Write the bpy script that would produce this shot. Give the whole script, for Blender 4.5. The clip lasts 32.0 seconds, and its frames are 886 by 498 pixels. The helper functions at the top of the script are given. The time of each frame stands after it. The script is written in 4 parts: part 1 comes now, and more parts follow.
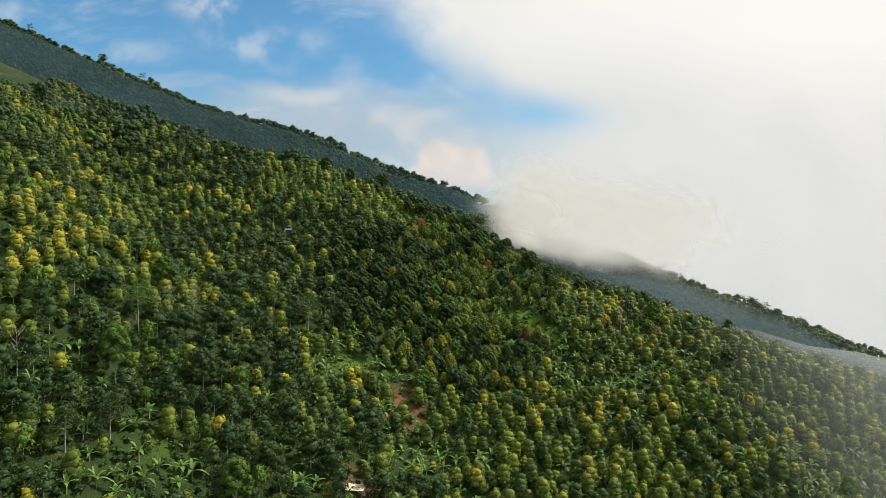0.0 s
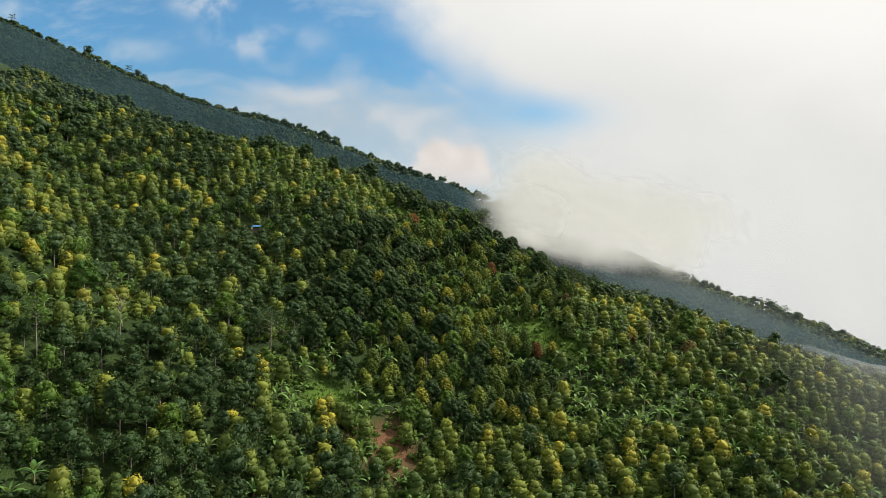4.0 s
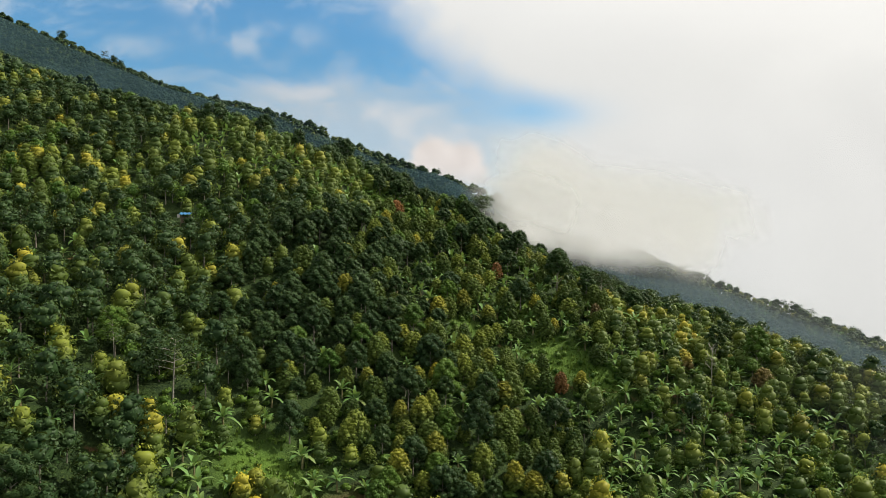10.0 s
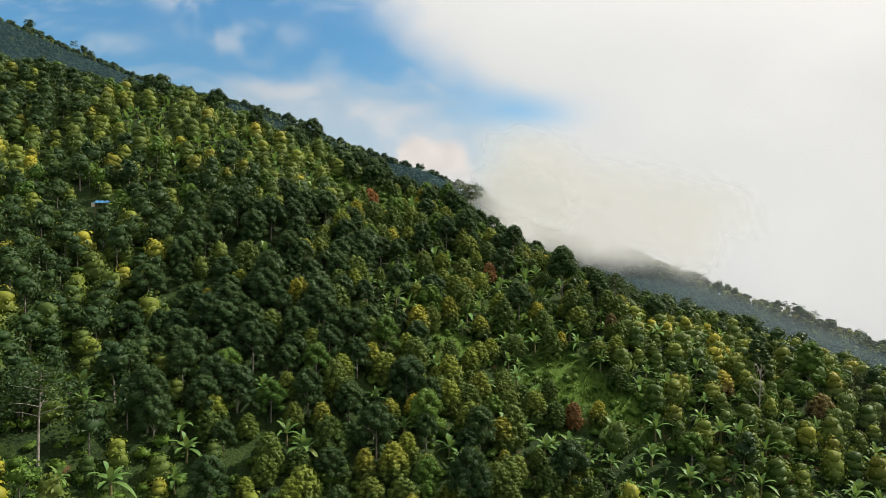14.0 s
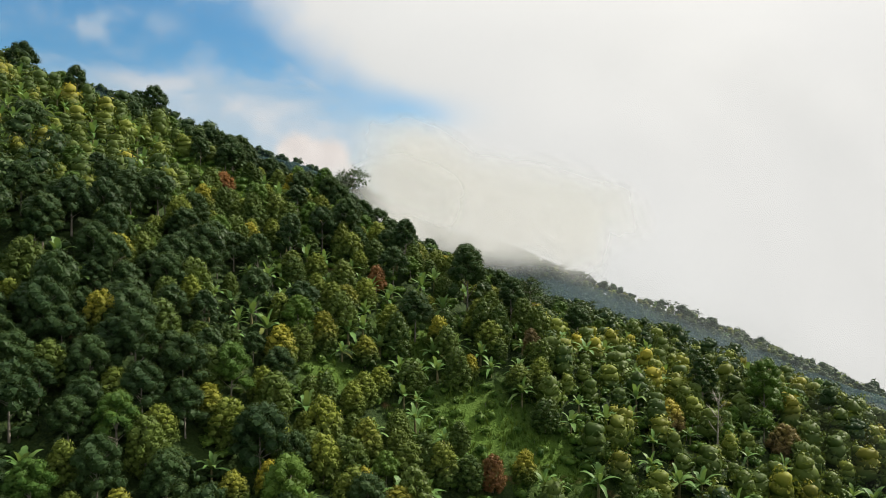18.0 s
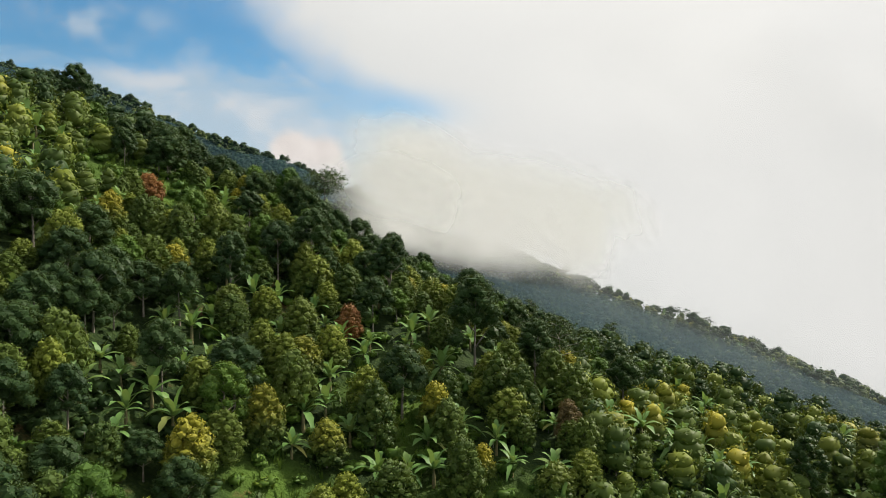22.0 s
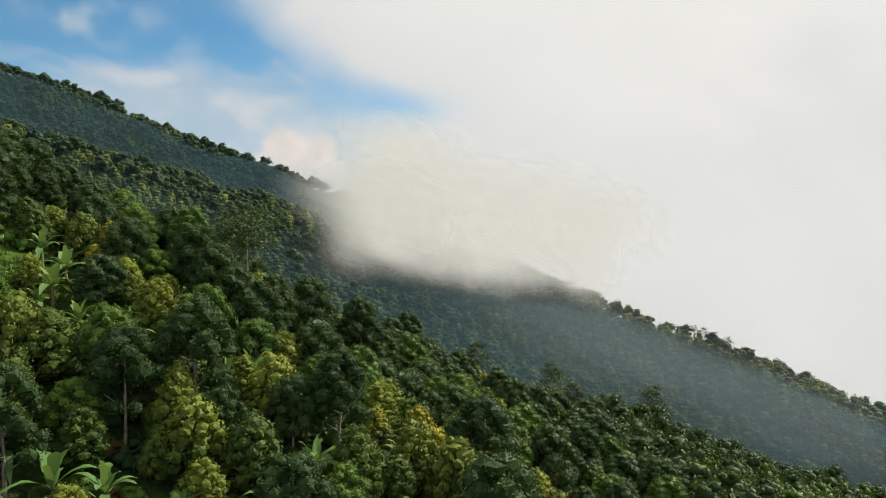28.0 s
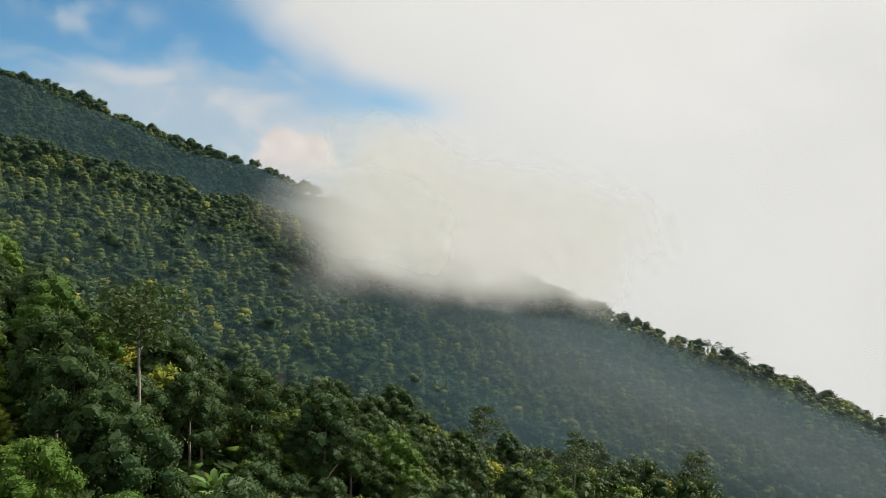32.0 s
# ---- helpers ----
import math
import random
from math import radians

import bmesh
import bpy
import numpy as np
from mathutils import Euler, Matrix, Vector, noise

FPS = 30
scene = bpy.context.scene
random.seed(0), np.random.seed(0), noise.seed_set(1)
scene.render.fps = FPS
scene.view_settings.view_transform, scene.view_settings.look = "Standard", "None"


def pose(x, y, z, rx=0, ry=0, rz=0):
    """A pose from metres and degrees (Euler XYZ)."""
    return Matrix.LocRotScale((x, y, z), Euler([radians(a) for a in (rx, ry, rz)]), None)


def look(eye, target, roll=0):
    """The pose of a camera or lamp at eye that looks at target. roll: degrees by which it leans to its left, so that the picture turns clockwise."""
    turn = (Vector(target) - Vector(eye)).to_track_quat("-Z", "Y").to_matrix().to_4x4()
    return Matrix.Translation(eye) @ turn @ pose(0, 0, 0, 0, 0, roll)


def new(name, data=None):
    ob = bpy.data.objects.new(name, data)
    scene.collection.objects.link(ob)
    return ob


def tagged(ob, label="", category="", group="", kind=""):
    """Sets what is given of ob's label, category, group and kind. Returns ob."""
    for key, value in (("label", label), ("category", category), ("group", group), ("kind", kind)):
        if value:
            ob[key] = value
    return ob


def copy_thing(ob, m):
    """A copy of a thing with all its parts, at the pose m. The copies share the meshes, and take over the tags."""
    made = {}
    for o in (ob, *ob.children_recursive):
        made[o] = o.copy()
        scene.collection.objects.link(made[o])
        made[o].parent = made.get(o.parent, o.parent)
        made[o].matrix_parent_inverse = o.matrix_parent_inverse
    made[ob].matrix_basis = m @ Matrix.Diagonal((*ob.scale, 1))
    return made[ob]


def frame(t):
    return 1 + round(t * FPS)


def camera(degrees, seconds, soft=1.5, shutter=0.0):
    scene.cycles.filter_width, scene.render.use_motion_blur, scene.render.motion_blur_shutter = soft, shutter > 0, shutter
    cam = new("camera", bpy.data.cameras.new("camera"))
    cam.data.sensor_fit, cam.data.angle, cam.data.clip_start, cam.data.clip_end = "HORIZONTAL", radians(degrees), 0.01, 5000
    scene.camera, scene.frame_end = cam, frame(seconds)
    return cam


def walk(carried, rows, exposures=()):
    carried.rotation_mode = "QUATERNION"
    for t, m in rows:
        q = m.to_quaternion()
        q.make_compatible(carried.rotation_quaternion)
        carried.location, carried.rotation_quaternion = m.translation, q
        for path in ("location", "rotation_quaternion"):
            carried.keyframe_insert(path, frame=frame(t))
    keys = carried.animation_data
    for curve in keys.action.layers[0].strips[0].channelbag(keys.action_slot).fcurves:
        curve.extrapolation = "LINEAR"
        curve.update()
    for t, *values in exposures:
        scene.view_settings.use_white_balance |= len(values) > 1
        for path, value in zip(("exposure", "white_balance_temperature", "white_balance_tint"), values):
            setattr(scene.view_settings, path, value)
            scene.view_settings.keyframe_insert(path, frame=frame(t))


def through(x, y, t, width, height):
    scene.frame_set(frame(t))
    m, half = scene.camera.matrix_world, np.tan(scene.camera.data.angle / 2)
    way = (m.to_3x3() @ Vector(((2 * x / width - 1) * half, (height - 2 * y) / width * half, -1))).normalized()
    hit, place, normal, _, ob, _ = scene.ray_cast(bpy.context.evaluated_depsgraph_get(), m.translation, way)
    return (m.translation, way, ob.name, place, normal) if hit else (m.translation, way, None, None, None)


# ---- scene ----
cam = camera(62.9, 32.0, 0.85)
# path of the drone: 240 m over a cultivated hillside; z = 0 at the first eye
METRES, EYE, TILT, LEAN, TURN = 240.0, 0.0, 0.0, 0.0, 0.0
ROWS = [
    (0.0, 0.0, 0.0, 0.0, 0.0, 0.0, -0.0),
    (0.5, 0.0003, 0.0168, 0.0003, 0.01, -0.04, -0.0),
    (1.0, 0.0008, 0.0367, 0.0006, 0.02, -0.04, 0.01),
    (1.5, 0.0012, 0.0544, 0.0009, 0.01, -0.05, 0.01),
    (2.0, 0.0017, 0.0752, 0.0011, 0.0, -0.06, 0.02),
    (2.5, 0.0024, 0.0935, 0.0013, -0.0, -0.06, 0.02),
    (3.0, 0.0029, 0.1142, 0.0016, -0.03, -0.1, 0.01),
    (3.5, 0.0035, 0.1318, 0.0019, -0.05, -0.1, -0.0),
    (5.5, 0.0047, 0.204, 0.0017, -0.18, -0.14, -0.07),
    (6.0, 0.0052, 0.2227, 0.0014, -0.2, -0.18, -0.09),
    (6.5, 0.0056, 0.2388, 0.001, -0.23, -0.19, -0.07),
    (7.0, 0.0059, 0.2567, 0.001, -0.28, -0.23, -0.1),
    (7.5, 0.0063, 0.2723, 0.0007, -0.31, -0.2, -0.1),
    (8.0, 0.0068, 0.2901, 0.0004, -0.34, -0.2, -0.11),
    (8.5, 0.0072, 0.3055, 0.0001, -0.38, -0.23, -0.11),
    (9.0, 0.0075, 0.3226, 0.0001, -0.43, -0.25, -0.13),
    (9.5, 0.0077, 0.3375, -0.0002, -0.47, -0.27, -0.14),
    (10.0, 0.008, 0.3541, -0.0003, -0.51, -0.27, -0.15),
    (10.5, 0.0083, 0.3685, -0.0006, -0.54, -0.25, -0.16),
    (11.0, 0.0087, 0.3848, -0.0009, -0.61, -0.24, -0.16),
    (11.5, 0.0091, 0.3991, -0.0011, -0.65, -0.26, -0.17),
    (12.0, 0.0097, 0.4142, -0.0012, -0.7, -0.28, -0.15),
    (12.5, 0.0101, 0.4294, -0.0014, -0.75, -0.31, -0.15),
    (13.0, 0.0105, 0.4445, -0.0017, -0.81, -0.34, -0.16),
    (13.5, 0.011, 0.4595, -0.002, -0.94, -0.33, -0.17),
    (14.0, 0.0117, 0.4744, -0.0021, -1.71, -0.34, -0.19),
    (14.5, 0.0119, 0.4894, -0.0023, -2.99, -0.36, -0.2),
    (16.5, 0.015, 0.5494, -0.0032, -8.46, -0.37, -0.21),
    (17.0, 0.0163, 0.5645, -0.003, -9.91, -0.4, -0.21),
    (17.5, 0.0178, 0.5798, -0.0032, -10.88, -0.36, -0.16),
    (18.0, 0.0196, 0.595, -0.0032, -11.03, -0.34, -0.16),
    (18.5, 0.022, 0.6105, -0.003, -11.06, -0.35, -0.14),
    (19.0, 0.0244, 0.6259, -0.0018, -11.11, -0.38, -0.16),
    (19.5, 0.0269, 0.6415, 0.0002, -11.19, -0.41, -0.18),
    (20.0, 0.0297, 0.6571, 0.0024, -11.27, -0.4, -0.16),
    (20.5, 0.0325, 0.6726, 0.0047, -11.32, -0.43, -0.14),
    (21.0, 0.0355, 0.688, 0.0071, -11.4, -0.46, -0.15),
    (21.5, 0.0386, 0.7036, 0.0095, -11.44, -0.49, -0.15),
    (22.0, 0.0417, 0.719, 0.0117, -11.51, -0.53, -0.13),
    (22.5, 0.0447, 0.7342, 0.0141, -11.59, -0.57, -0.16),
    (23.0, 0.0478, 0.7493, 0.0164, -11.64, -0.6, -0.16),
    (23.5, 0.0507, 0.7642, 0.0189, -11.72, -0.6, -0.17),
    (24.0, 0.0535, 0.7787, 0.0218, -11.79, -0.58, -0.18),
    (24.5, 0.0564, 0.7931, 0.0248, -11.82, -0.61, -0.17),
    (25.0, 0.0592, 0.8073, 0.0277, -11.87, -0.58, -0.2),
    (25.5, 0.0619, 0.8202, 0.0305, -11.9, -0.59, -0.19),
    (26.0, 0.065, 0.8347, 0.0338, -11.94, -0.62, -0.19),
    (26.5, 0.0676, 0.8474, 0.0365, -11.96, -0.62, -0.19),
    (28.5, 0.0788, 0.8986, 0.0485, -12.04, -0.74, -0.1),
    (29.0, 0.0815, 0.9125, 0.0515, -12.07, -0.76, -0.09),
    (29.5, 0.0839, 0.924, 0.0543, -12.1, -0.77, -0.11),
    (30.0, 0.0867, 0.9372, 0.0573, -12.13, -0.79, -0.12),
    (30.5, 0.0891, 0.9484, 0.0599, -12.15, -0.77, -0.1),
    (31.0, 0.0918, 0.9612, 0.0629, -12.17, -0.79, -0.09),
    (31.5, 0.0941, 0.9724, 0.0657, -12.2, -0.8, -0.07),
    (32.0, 0.0967, 0.9848, 0.069, -12.21, -0.83, -0.06),
]
walk(cam, [(t, pose(0, 0, EYE, TILT, LEAN, TURN) @ pose(METRES * x, METRES * y, METRES * z, 90 + pitch, roll, yaw)) for t, x, y, z, yaw, pitch, roll in ROWS],
     [(0.0, 0.0), (20.0, 0.0), (26.0, -0.02), (29.0, -0.06), (32.0, -0.08)])

# ---- light ----
SUN_AZ, SUN_EL = 72.0, 42.0          # degrees clockwise from +y (ahead), above the horizon


class Nodes:
    """Short hand for building a node tree."""

    def __init__(self, tree):
        self.tree = tree

    def add(self, kind, **values):
        node = self.tree.nodes.new(kind)
        for key, value in values.items():
            setattr(node, key, value)
        return node

    def link(self, a, b):
        self.tree.links.new(a, b)

    def put(self, socket, value):
        if hasattr(value, "is_output"):
            self.link(value, socket)
        else:
            socket.default_value = value

    def math(self, op, a, b=0.0, c=0.0, clamp=False):
        node = self.add("ShaderNodeMath", operation=op, use_clamp=clamp)
        for socket, value in zip(node.inputs, (a, b, c)):
            self.put(socket, value)
        return node.outputs[0]

    def step(self, value, low, high, to_low=0.0, to_high=1.0):
        node = self.add("ShaderNodeMapRange", interpolation_type="SMOOTHSTEP")
        for key, v in zip(("Value", "From Min", "From Max", "To Min", "To Max"), (value, low, high, to_low, to_high)):
            self.put(node.inputs[key], v)
        return node.outputs["Result"]

    def mix(self, factor, a, b):
        node = self.add("ShaderNodeMix", data_type="RGBA")
        self.put(node.inputs["Factor"], factor)
        for socket, value in zip([s for s in node.inputs if s.type == "RGBA"], (a, b)):
            self.put(socket, (*value, 1.0) if isinstance(value, tuple) and len(value) == 3 else value)
        return [s for s in node.outputs if s.type == "RGBA"][0]

    def noise(self, vector, scale, detail=4.0, rough=0.55, distortion=0.0):
        node = self.add("ShaderNodeTexNoise")
        if vector is not None:
            self.link(vector, node.inputs["Vector"])
        node.inputs["Scale"].default_value, node.inputs["Detail"].default_value = scale, detail
        node.inputs["Roughness"].default_value, node.inputs["Distortion"].default_value = rough, distortion
        return node.outputs["Fac"]

    def mapping(self, vector, scale=(1, 1, 1), location=(0, 0, 0), rotation=(0, 0, 0)):
        node = self.add("ShaderNodeMapping")
        self.link(vector, node.inputs["Vector"])
        node.inputs["Scale"].default_value, node.inputs["Location"].default_value = scale, location
        node.inputs["Rotation"].default_value = rotation
        return node.outputs["Vector"]


def make_world():
    world = bpy.data.worlds.new("sky")
    scene.world = world
    world.use_nodes = True
    tree = world.node_tree
    tree.nodes.clear()
    n = Nodes(tree)
    coord = n.add("ShaderNodeTexCoord").outputs["Generated"]
    sep = n.add("ShaderNodeSeparateXYZ")
    n.link(coord, sep.inputs[0])
    x, y, z = sep.outputs
    ahead = n.math("MAXIMUM", y, 0.15)
    u, v = n.math("DIVIDE", x, ahead), n.math("DIVIDE", z, ahead)
    uv = n.add("ShaderNodeCombineXYZ")
    n.link(u, uv.inputs[0]), n.link(v, uv.inputs[1])
    uv = uv.outputs[0]
    sky = n.add("ShaderNodeTexSky", sky_type="NISHITA", sun_disc=False)
    sky.sun_elevation, sky.sun_rotation = radians(SUN_EL), radians(SUN_AZ)
    sky.altitude, sky.air_density, sky.dust_density, sky.ozone_density = 900.0, 1.0, 0.6, 2.5
    blue = n.add("ShaderNodeMix", data_type="RGBA", blend_type="MULTIPLY")
    blue.inputs["Factor"].default_value = 1.0
    rgba = [s for s in blue.inputs if s.type == "RGBA"]
    n.link(sky.outputs[0], rgba[0])
    rgba[1].default_value = (0.088, 0.140, 0.146, 1)
    blue = [s for s in blue.outputs if s.type == "RGBA"][0]
    # cloud deck on the right, edge leaning over to the left with height
    def blot(cu, cv, ru, rv):
        a, b = n.math("DIVIDE", n.math("SUBTRACT", u, cu), ru), n.math("DIVIDE", n.math("SUBTRACT", v, cv), rv)
        return n.math("EXPONENT", n.math("MULTIPLY", n.math("ADD", n.math("MULTIPLY", a, a), n.math("MULTIPLY", b, b)), -1.0))

    warp = n.math("MULTIPLY", n.math("SUBTRACT", n.noise(uv, 3.2, 8.0, 0.58), 0.5), 0.40)
    edge = n.math("ADD", n.math("ADD", u, n.math("MULTIPLY", v, 1.35)), warp)
    deck = n.step(n.math("SUBTRACT", edge, n.step(v, 0.09, 0.19, 0.0, 0.16)), 0.10, 0.30)
    streak = n.noise(n.mapping(uv, (2.2, 6.0, 1.0), (0.3, 0.4, 0), (0, 0, -0.15)), 2.4, 8.0, 0.62, 0.5)
    wisps = n.math("MULTIPLY", n.step(streak, 0.50, 0.78), 0.6)
    band = n.math("ADD", v, n.math("MULTIPLY", n.math("SUBTRACT", streak, 0.5), 0.22))
    low = n.math("MULTIPLY", n.step(band, 0.262, 0.188), n.step(u, -0.58, -0.18, 0.2, 0.88))
    small = n.math("ADD", n.math("ADD", blot(-0.25, 0.283, 0.085, 0.030), blot(-0.325, 0.337, 0.05, 0.018)), n.math("ADD", blot(-0.60, 0.325, 0.05, 0.018), blot(-0.47, 0.27, 0.09, 0.018)))
    small = n.math("MULTIPLY", small, n.step(n.noise(uv, 11.0, 6.0, 0.55, 0.25), 0.34, 0.66))
    veil = n.math("MAXIMUM", n.math("MAXIMUM", wisps, low), n.math("MULTIPLY", n.step(small, 0.02, 0.8), 0.6, clamp=True))
    cover = n.math("MAXIMUM", deck, veil)
    gap = n.math("MULTIPLY", n.math("ADD", n.math("MULTIPLY", blot(0.115, 0.184, 0.085, 0.024), 1.25), n.math("ADD", n.math("MULTIPLY", blot(0.0, 0.205, 0.10, 0.010), 0.55), n.math("MULTIPLY", blot(-0.20, 0.24, 0.16, 0.02), 0.7))), n.step(streak, 0.75, 0.40, 0.3, 0.62))
    cover = n.math("MULTIPLY", cover, n.math("SUBTRACT", 1.0, gap, clamp=True))
    # the bright cumulus over the end of the ridge
    puff = n.noise(uv, 22.0, 5.0, 0.6)
    heap = None
    for cu, cv, r in ((-0.006, 0.122, 0.032), (0.036, 0.116, 0.031), (0.016, 0.108, 0.038), (0.052, 0.098, 0.022), (-0.005, 0.09, 0.045)):
        d = n.math("SQRT", n.math("ADD", n.math("POWER", n.math("SUBTRACT", u, cu), 2.0), n.math("POWER", n.math("SUBTRACT", v, cv), 2.0)))
        one = n.math("SUBTRACT", n.math("ADD", r, n.math("MULTIPLY", n.math("SUBTRACT", puff, 0.5), 0.022)), d)
        heap = one if heap is None else n.math("MAXIMUM", heap, one)
    cumulus = n.math("MULTIPLY", n.step(heap, -0.005, 0.013, 0.0, 0.95), n.step(v, 0.04, 0.12))
    # white of the deck: brighter and warmer towards the hidden sun
    billow = n.noise(n.mapping(uv, (1.0, 1.3, 1.0), (1.7, 0.2, 0)), 2.1, 7.0, 0.5, 0.3)
    glow = n.step(n.math("ADD", n.math("MULTIPLY", u, 0.8), v), -0.12, 0.72)
    grey = n.mix(glow, (0.735, 0.75, 0.74), (0.97, 0.955, 0.915))
    white = n.mix(n.math("MULTIPLY", n.step(billow, 0.32, 0.68), 0.45), grey, (0.83, 0.825, 0.81))
    tuft = n.mix(n.step(n.noise(n.mapping(uv, (1.0, 2.0, 1.0)), 5.5, 6.0, 0.55, 0.3), 0.44, 0.62), (0.54, 0.65, 0.745), (0.80, 0.80, 0.80))
    thin = n.mix(n.step(u, -0.05, 0.4), tuft, white)
    cloud = n.mix(deck, thin, white)
    total = n.mix(cover, blue, cloud)
    total = n.mix(cumulus, total, n.mix(n.step(puff, 0.3, 0.7), (0.82, 0.745, 0.70), (0.96, 0.885, 0.835)))
    back = n.add("ShaderNodeBackground")
    n.link(total, back.inputs[0])
    back.inputs[1].default_value = 1.0
    out = n.add("ShaderNodeOutputWorld")
    n.link(back.outputs[0], out.inputs[0])


make_world()
sun = new("sun", bpy.data.lights.new("sun", "SUN"))
sun.data.energy, sun.data.angle, sun.data.color = 7.0, radians(2.0), (1.0, 0.93, 0.80)
_a, _e = radians(SUN_AZ), radians(SUN_EL)
SUN_DIR = Vector((math.sin(_a) * math.cos(_e), math.cos(_a) * math.cos(_e), math.sin(_e)))
sun.matrix_world = look(SUN_DIR * 400 + Vector((0, 300, 0)), Vector((0, 300, 0)))
scene.view_settings.exposure = 0.0


# ---- materials ----
def material(name):
    m = bpy.data.materials.new(name)
    m.use_nodes = True
    m.node_tree.nodes.clear()
    return m, Nodes(m.node_tree)


def attribute(n, name):
    return n.add("ShaderNodeAttribute", attribute_name=name).outputs["Fac"]


def leaf_material(name, shades, young, own=True, gloss=0.55, through=0.13, sheen=0.14):
    """Foliage. shades: the range of its greens; young: the colour of the new shoots, laid on by the mesh's 'flush'.
    own: each object has its own shade; else each plant of the joined mesh has (attribute 'tint')."""
    m, n = material(name)
    if own:
        tint = n.add("ShaderNodeObjectInfo").outputs["Random"]
    else:
        tint = attribute(n, "tint")
    where = n.add("ShaderNodeNewGeometry").outputs["Position"]
    leaf = n.add("ShaderNodeNewGeometry").outputs["Random Per Island"]
    patch = n.noise(where, 0.045, 3.0)
    base = n.mix(n.step(n.math("ADD", n.math("MULTIPLY", tint, 0.75), n.math("MULTIPLY", patch, 0.5)), 0.1, 1.05), shades[0], shades[1])
    base = n.mix(n.math("MULTIPLY", leaf, 0.45), base, shades[2])
    much = n.math("MULTIPLY", n.step(n.math("FRACT", n.math("MULTIPLY", tint, 7.31)), 0.25, 0.95), n.step(patch, 0.3, 0.62, 0.55, 1.0))
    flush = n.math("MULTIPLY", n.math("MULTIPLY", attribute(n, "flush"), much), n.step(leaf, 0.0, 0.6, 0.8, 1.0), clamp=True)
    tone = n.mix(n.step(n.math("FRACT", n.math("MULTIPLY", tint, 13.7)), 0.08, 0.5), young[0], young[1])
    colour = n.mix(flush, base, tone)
    shader = n.add("ShaderNodeBsdfPrincipled")
    n.link(colour, shader.inputs["Base Color"])
    shader.inputs["Roughness"].default_value = gloss
    shader.inputs["Specular IOR Level"].default_value = sheen
    lit = n.add("ShaderNodeBsdfTranslucent")
    n.link(n.mix(0.5, colour, (0.20, 0.24, 0.03)), lit.inputs[0])
    both = n.add("ShaderNodeMixShader")
    both.inputs[0].default_value = through
    n.link(shader.outputs[0], both.inputs[1]), n.link(lit.outputs[0], both.inputs[2])
    out = n.add("ShaderNodeOutputMaterial")
    n.link(both.outputs[0], out.inputs[0])
    return m


def plain_material(name, a, b, scale, rough=0.85, bump=0.3, metal=0.0, detail=6.0):
    m, n = material(name)
    where = n.add("ShaderNodeNewGeometry").outputs["Position"]
    f, g = n.noise(where, scale, detail), n.noise(where, scale * 7.3, 4.0)
    colour = n.mix(n.step(n.math("ADD", n.math("MULTIPLY", f, 0.65), n.math("MULTIPLY", g, 0.35)), 0.35, 0.65), a, b)
    shader = n.add("ShaderNodeBsdfPrincipled")
    n.link(colour, shader.inputs["Base Color"])
    shader.inputs["Roughness"].default_value, shader.inputs["Metallic"].default_value = rough, metal
    relief = n.add("ShaderNodeBump")
    relief.inputs["Strength"].default_value, relief.inputs["Distance"].default_value = bump, 0.05
    n.link(g, relief.inputs["Height"]), n.link(relief.outputs[0], shader.inputs["Normal"])
    out = n.add("ShaderNodeOutputMaterial")
    n.link(shader.outputs[0], out.inputs[0])
    return m


CLOVE = ((0.018, 0.046, 0.012), (0.066, 0.100, 0.018), (0.092, 0.128, 0.022))
CLOVE_YOUNG = ((0.38, 0.32, 0.026), (0.19, 0.22, 0.026))
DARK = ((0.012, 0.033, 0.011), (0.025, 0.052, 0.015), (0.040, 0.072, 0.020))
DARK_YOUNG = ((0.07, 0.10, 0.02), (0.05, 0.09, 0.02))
FRESH = ((0.027, 0.070, 0.011), (0.062, 0.118, 0.016), (0.082, 0.142, 0.022))
FRESH_YOUNG = ((0.17, 0.23, 0.03), (0.13, 0.20, 0.03))
MUSA = ((0.065, 0.150, 0.036), (0.12, 0.235, 0.060), (0.16, 0.27, 0.09))
MUSA_YOUNG = ((0.22, 0.26, 0.08), (0.26, 0.24, 0.07))
CORAL = ((0.15, 0.070, 0.028), (0.20, 0.085, 0.032), (0.12, 0.08, 0.025))
CORAL_YOUNG = ((0.28, 0.12, 0.035), (0.26, 0.15, 0.035))
RUSSET = ((0.085, 0.060, 0.028), (0.12, 0.085, 0.035), (0.10, 0.075, 0.03))
LEAF = {}
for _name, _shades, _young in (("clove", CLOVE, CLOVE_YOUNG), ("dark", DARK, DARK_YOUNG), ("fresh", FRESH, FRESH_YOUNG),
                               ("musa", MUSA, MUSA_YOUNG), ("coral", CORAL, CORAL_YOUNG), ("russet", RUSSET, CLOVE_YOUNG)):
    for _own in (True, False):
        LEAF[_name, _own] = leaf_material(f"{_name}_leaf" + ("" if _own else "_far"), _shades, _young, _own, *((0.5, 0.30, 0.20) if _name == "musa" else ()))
BARK = plain_material("bark", (0.10, 0.085, 0.065), (0.24, 0.215, 0.18), 3.0)
PALE_BARK = plain_material("pale_bark", (0.15, 0.135, 0.11), (0.30, 0.275, 0.235), 3.0)
STEM = plain_material("banana_stem", (0.08, 0.09, 0.03), (0.17, 0.14, 0.06), 4.0, 0.6)


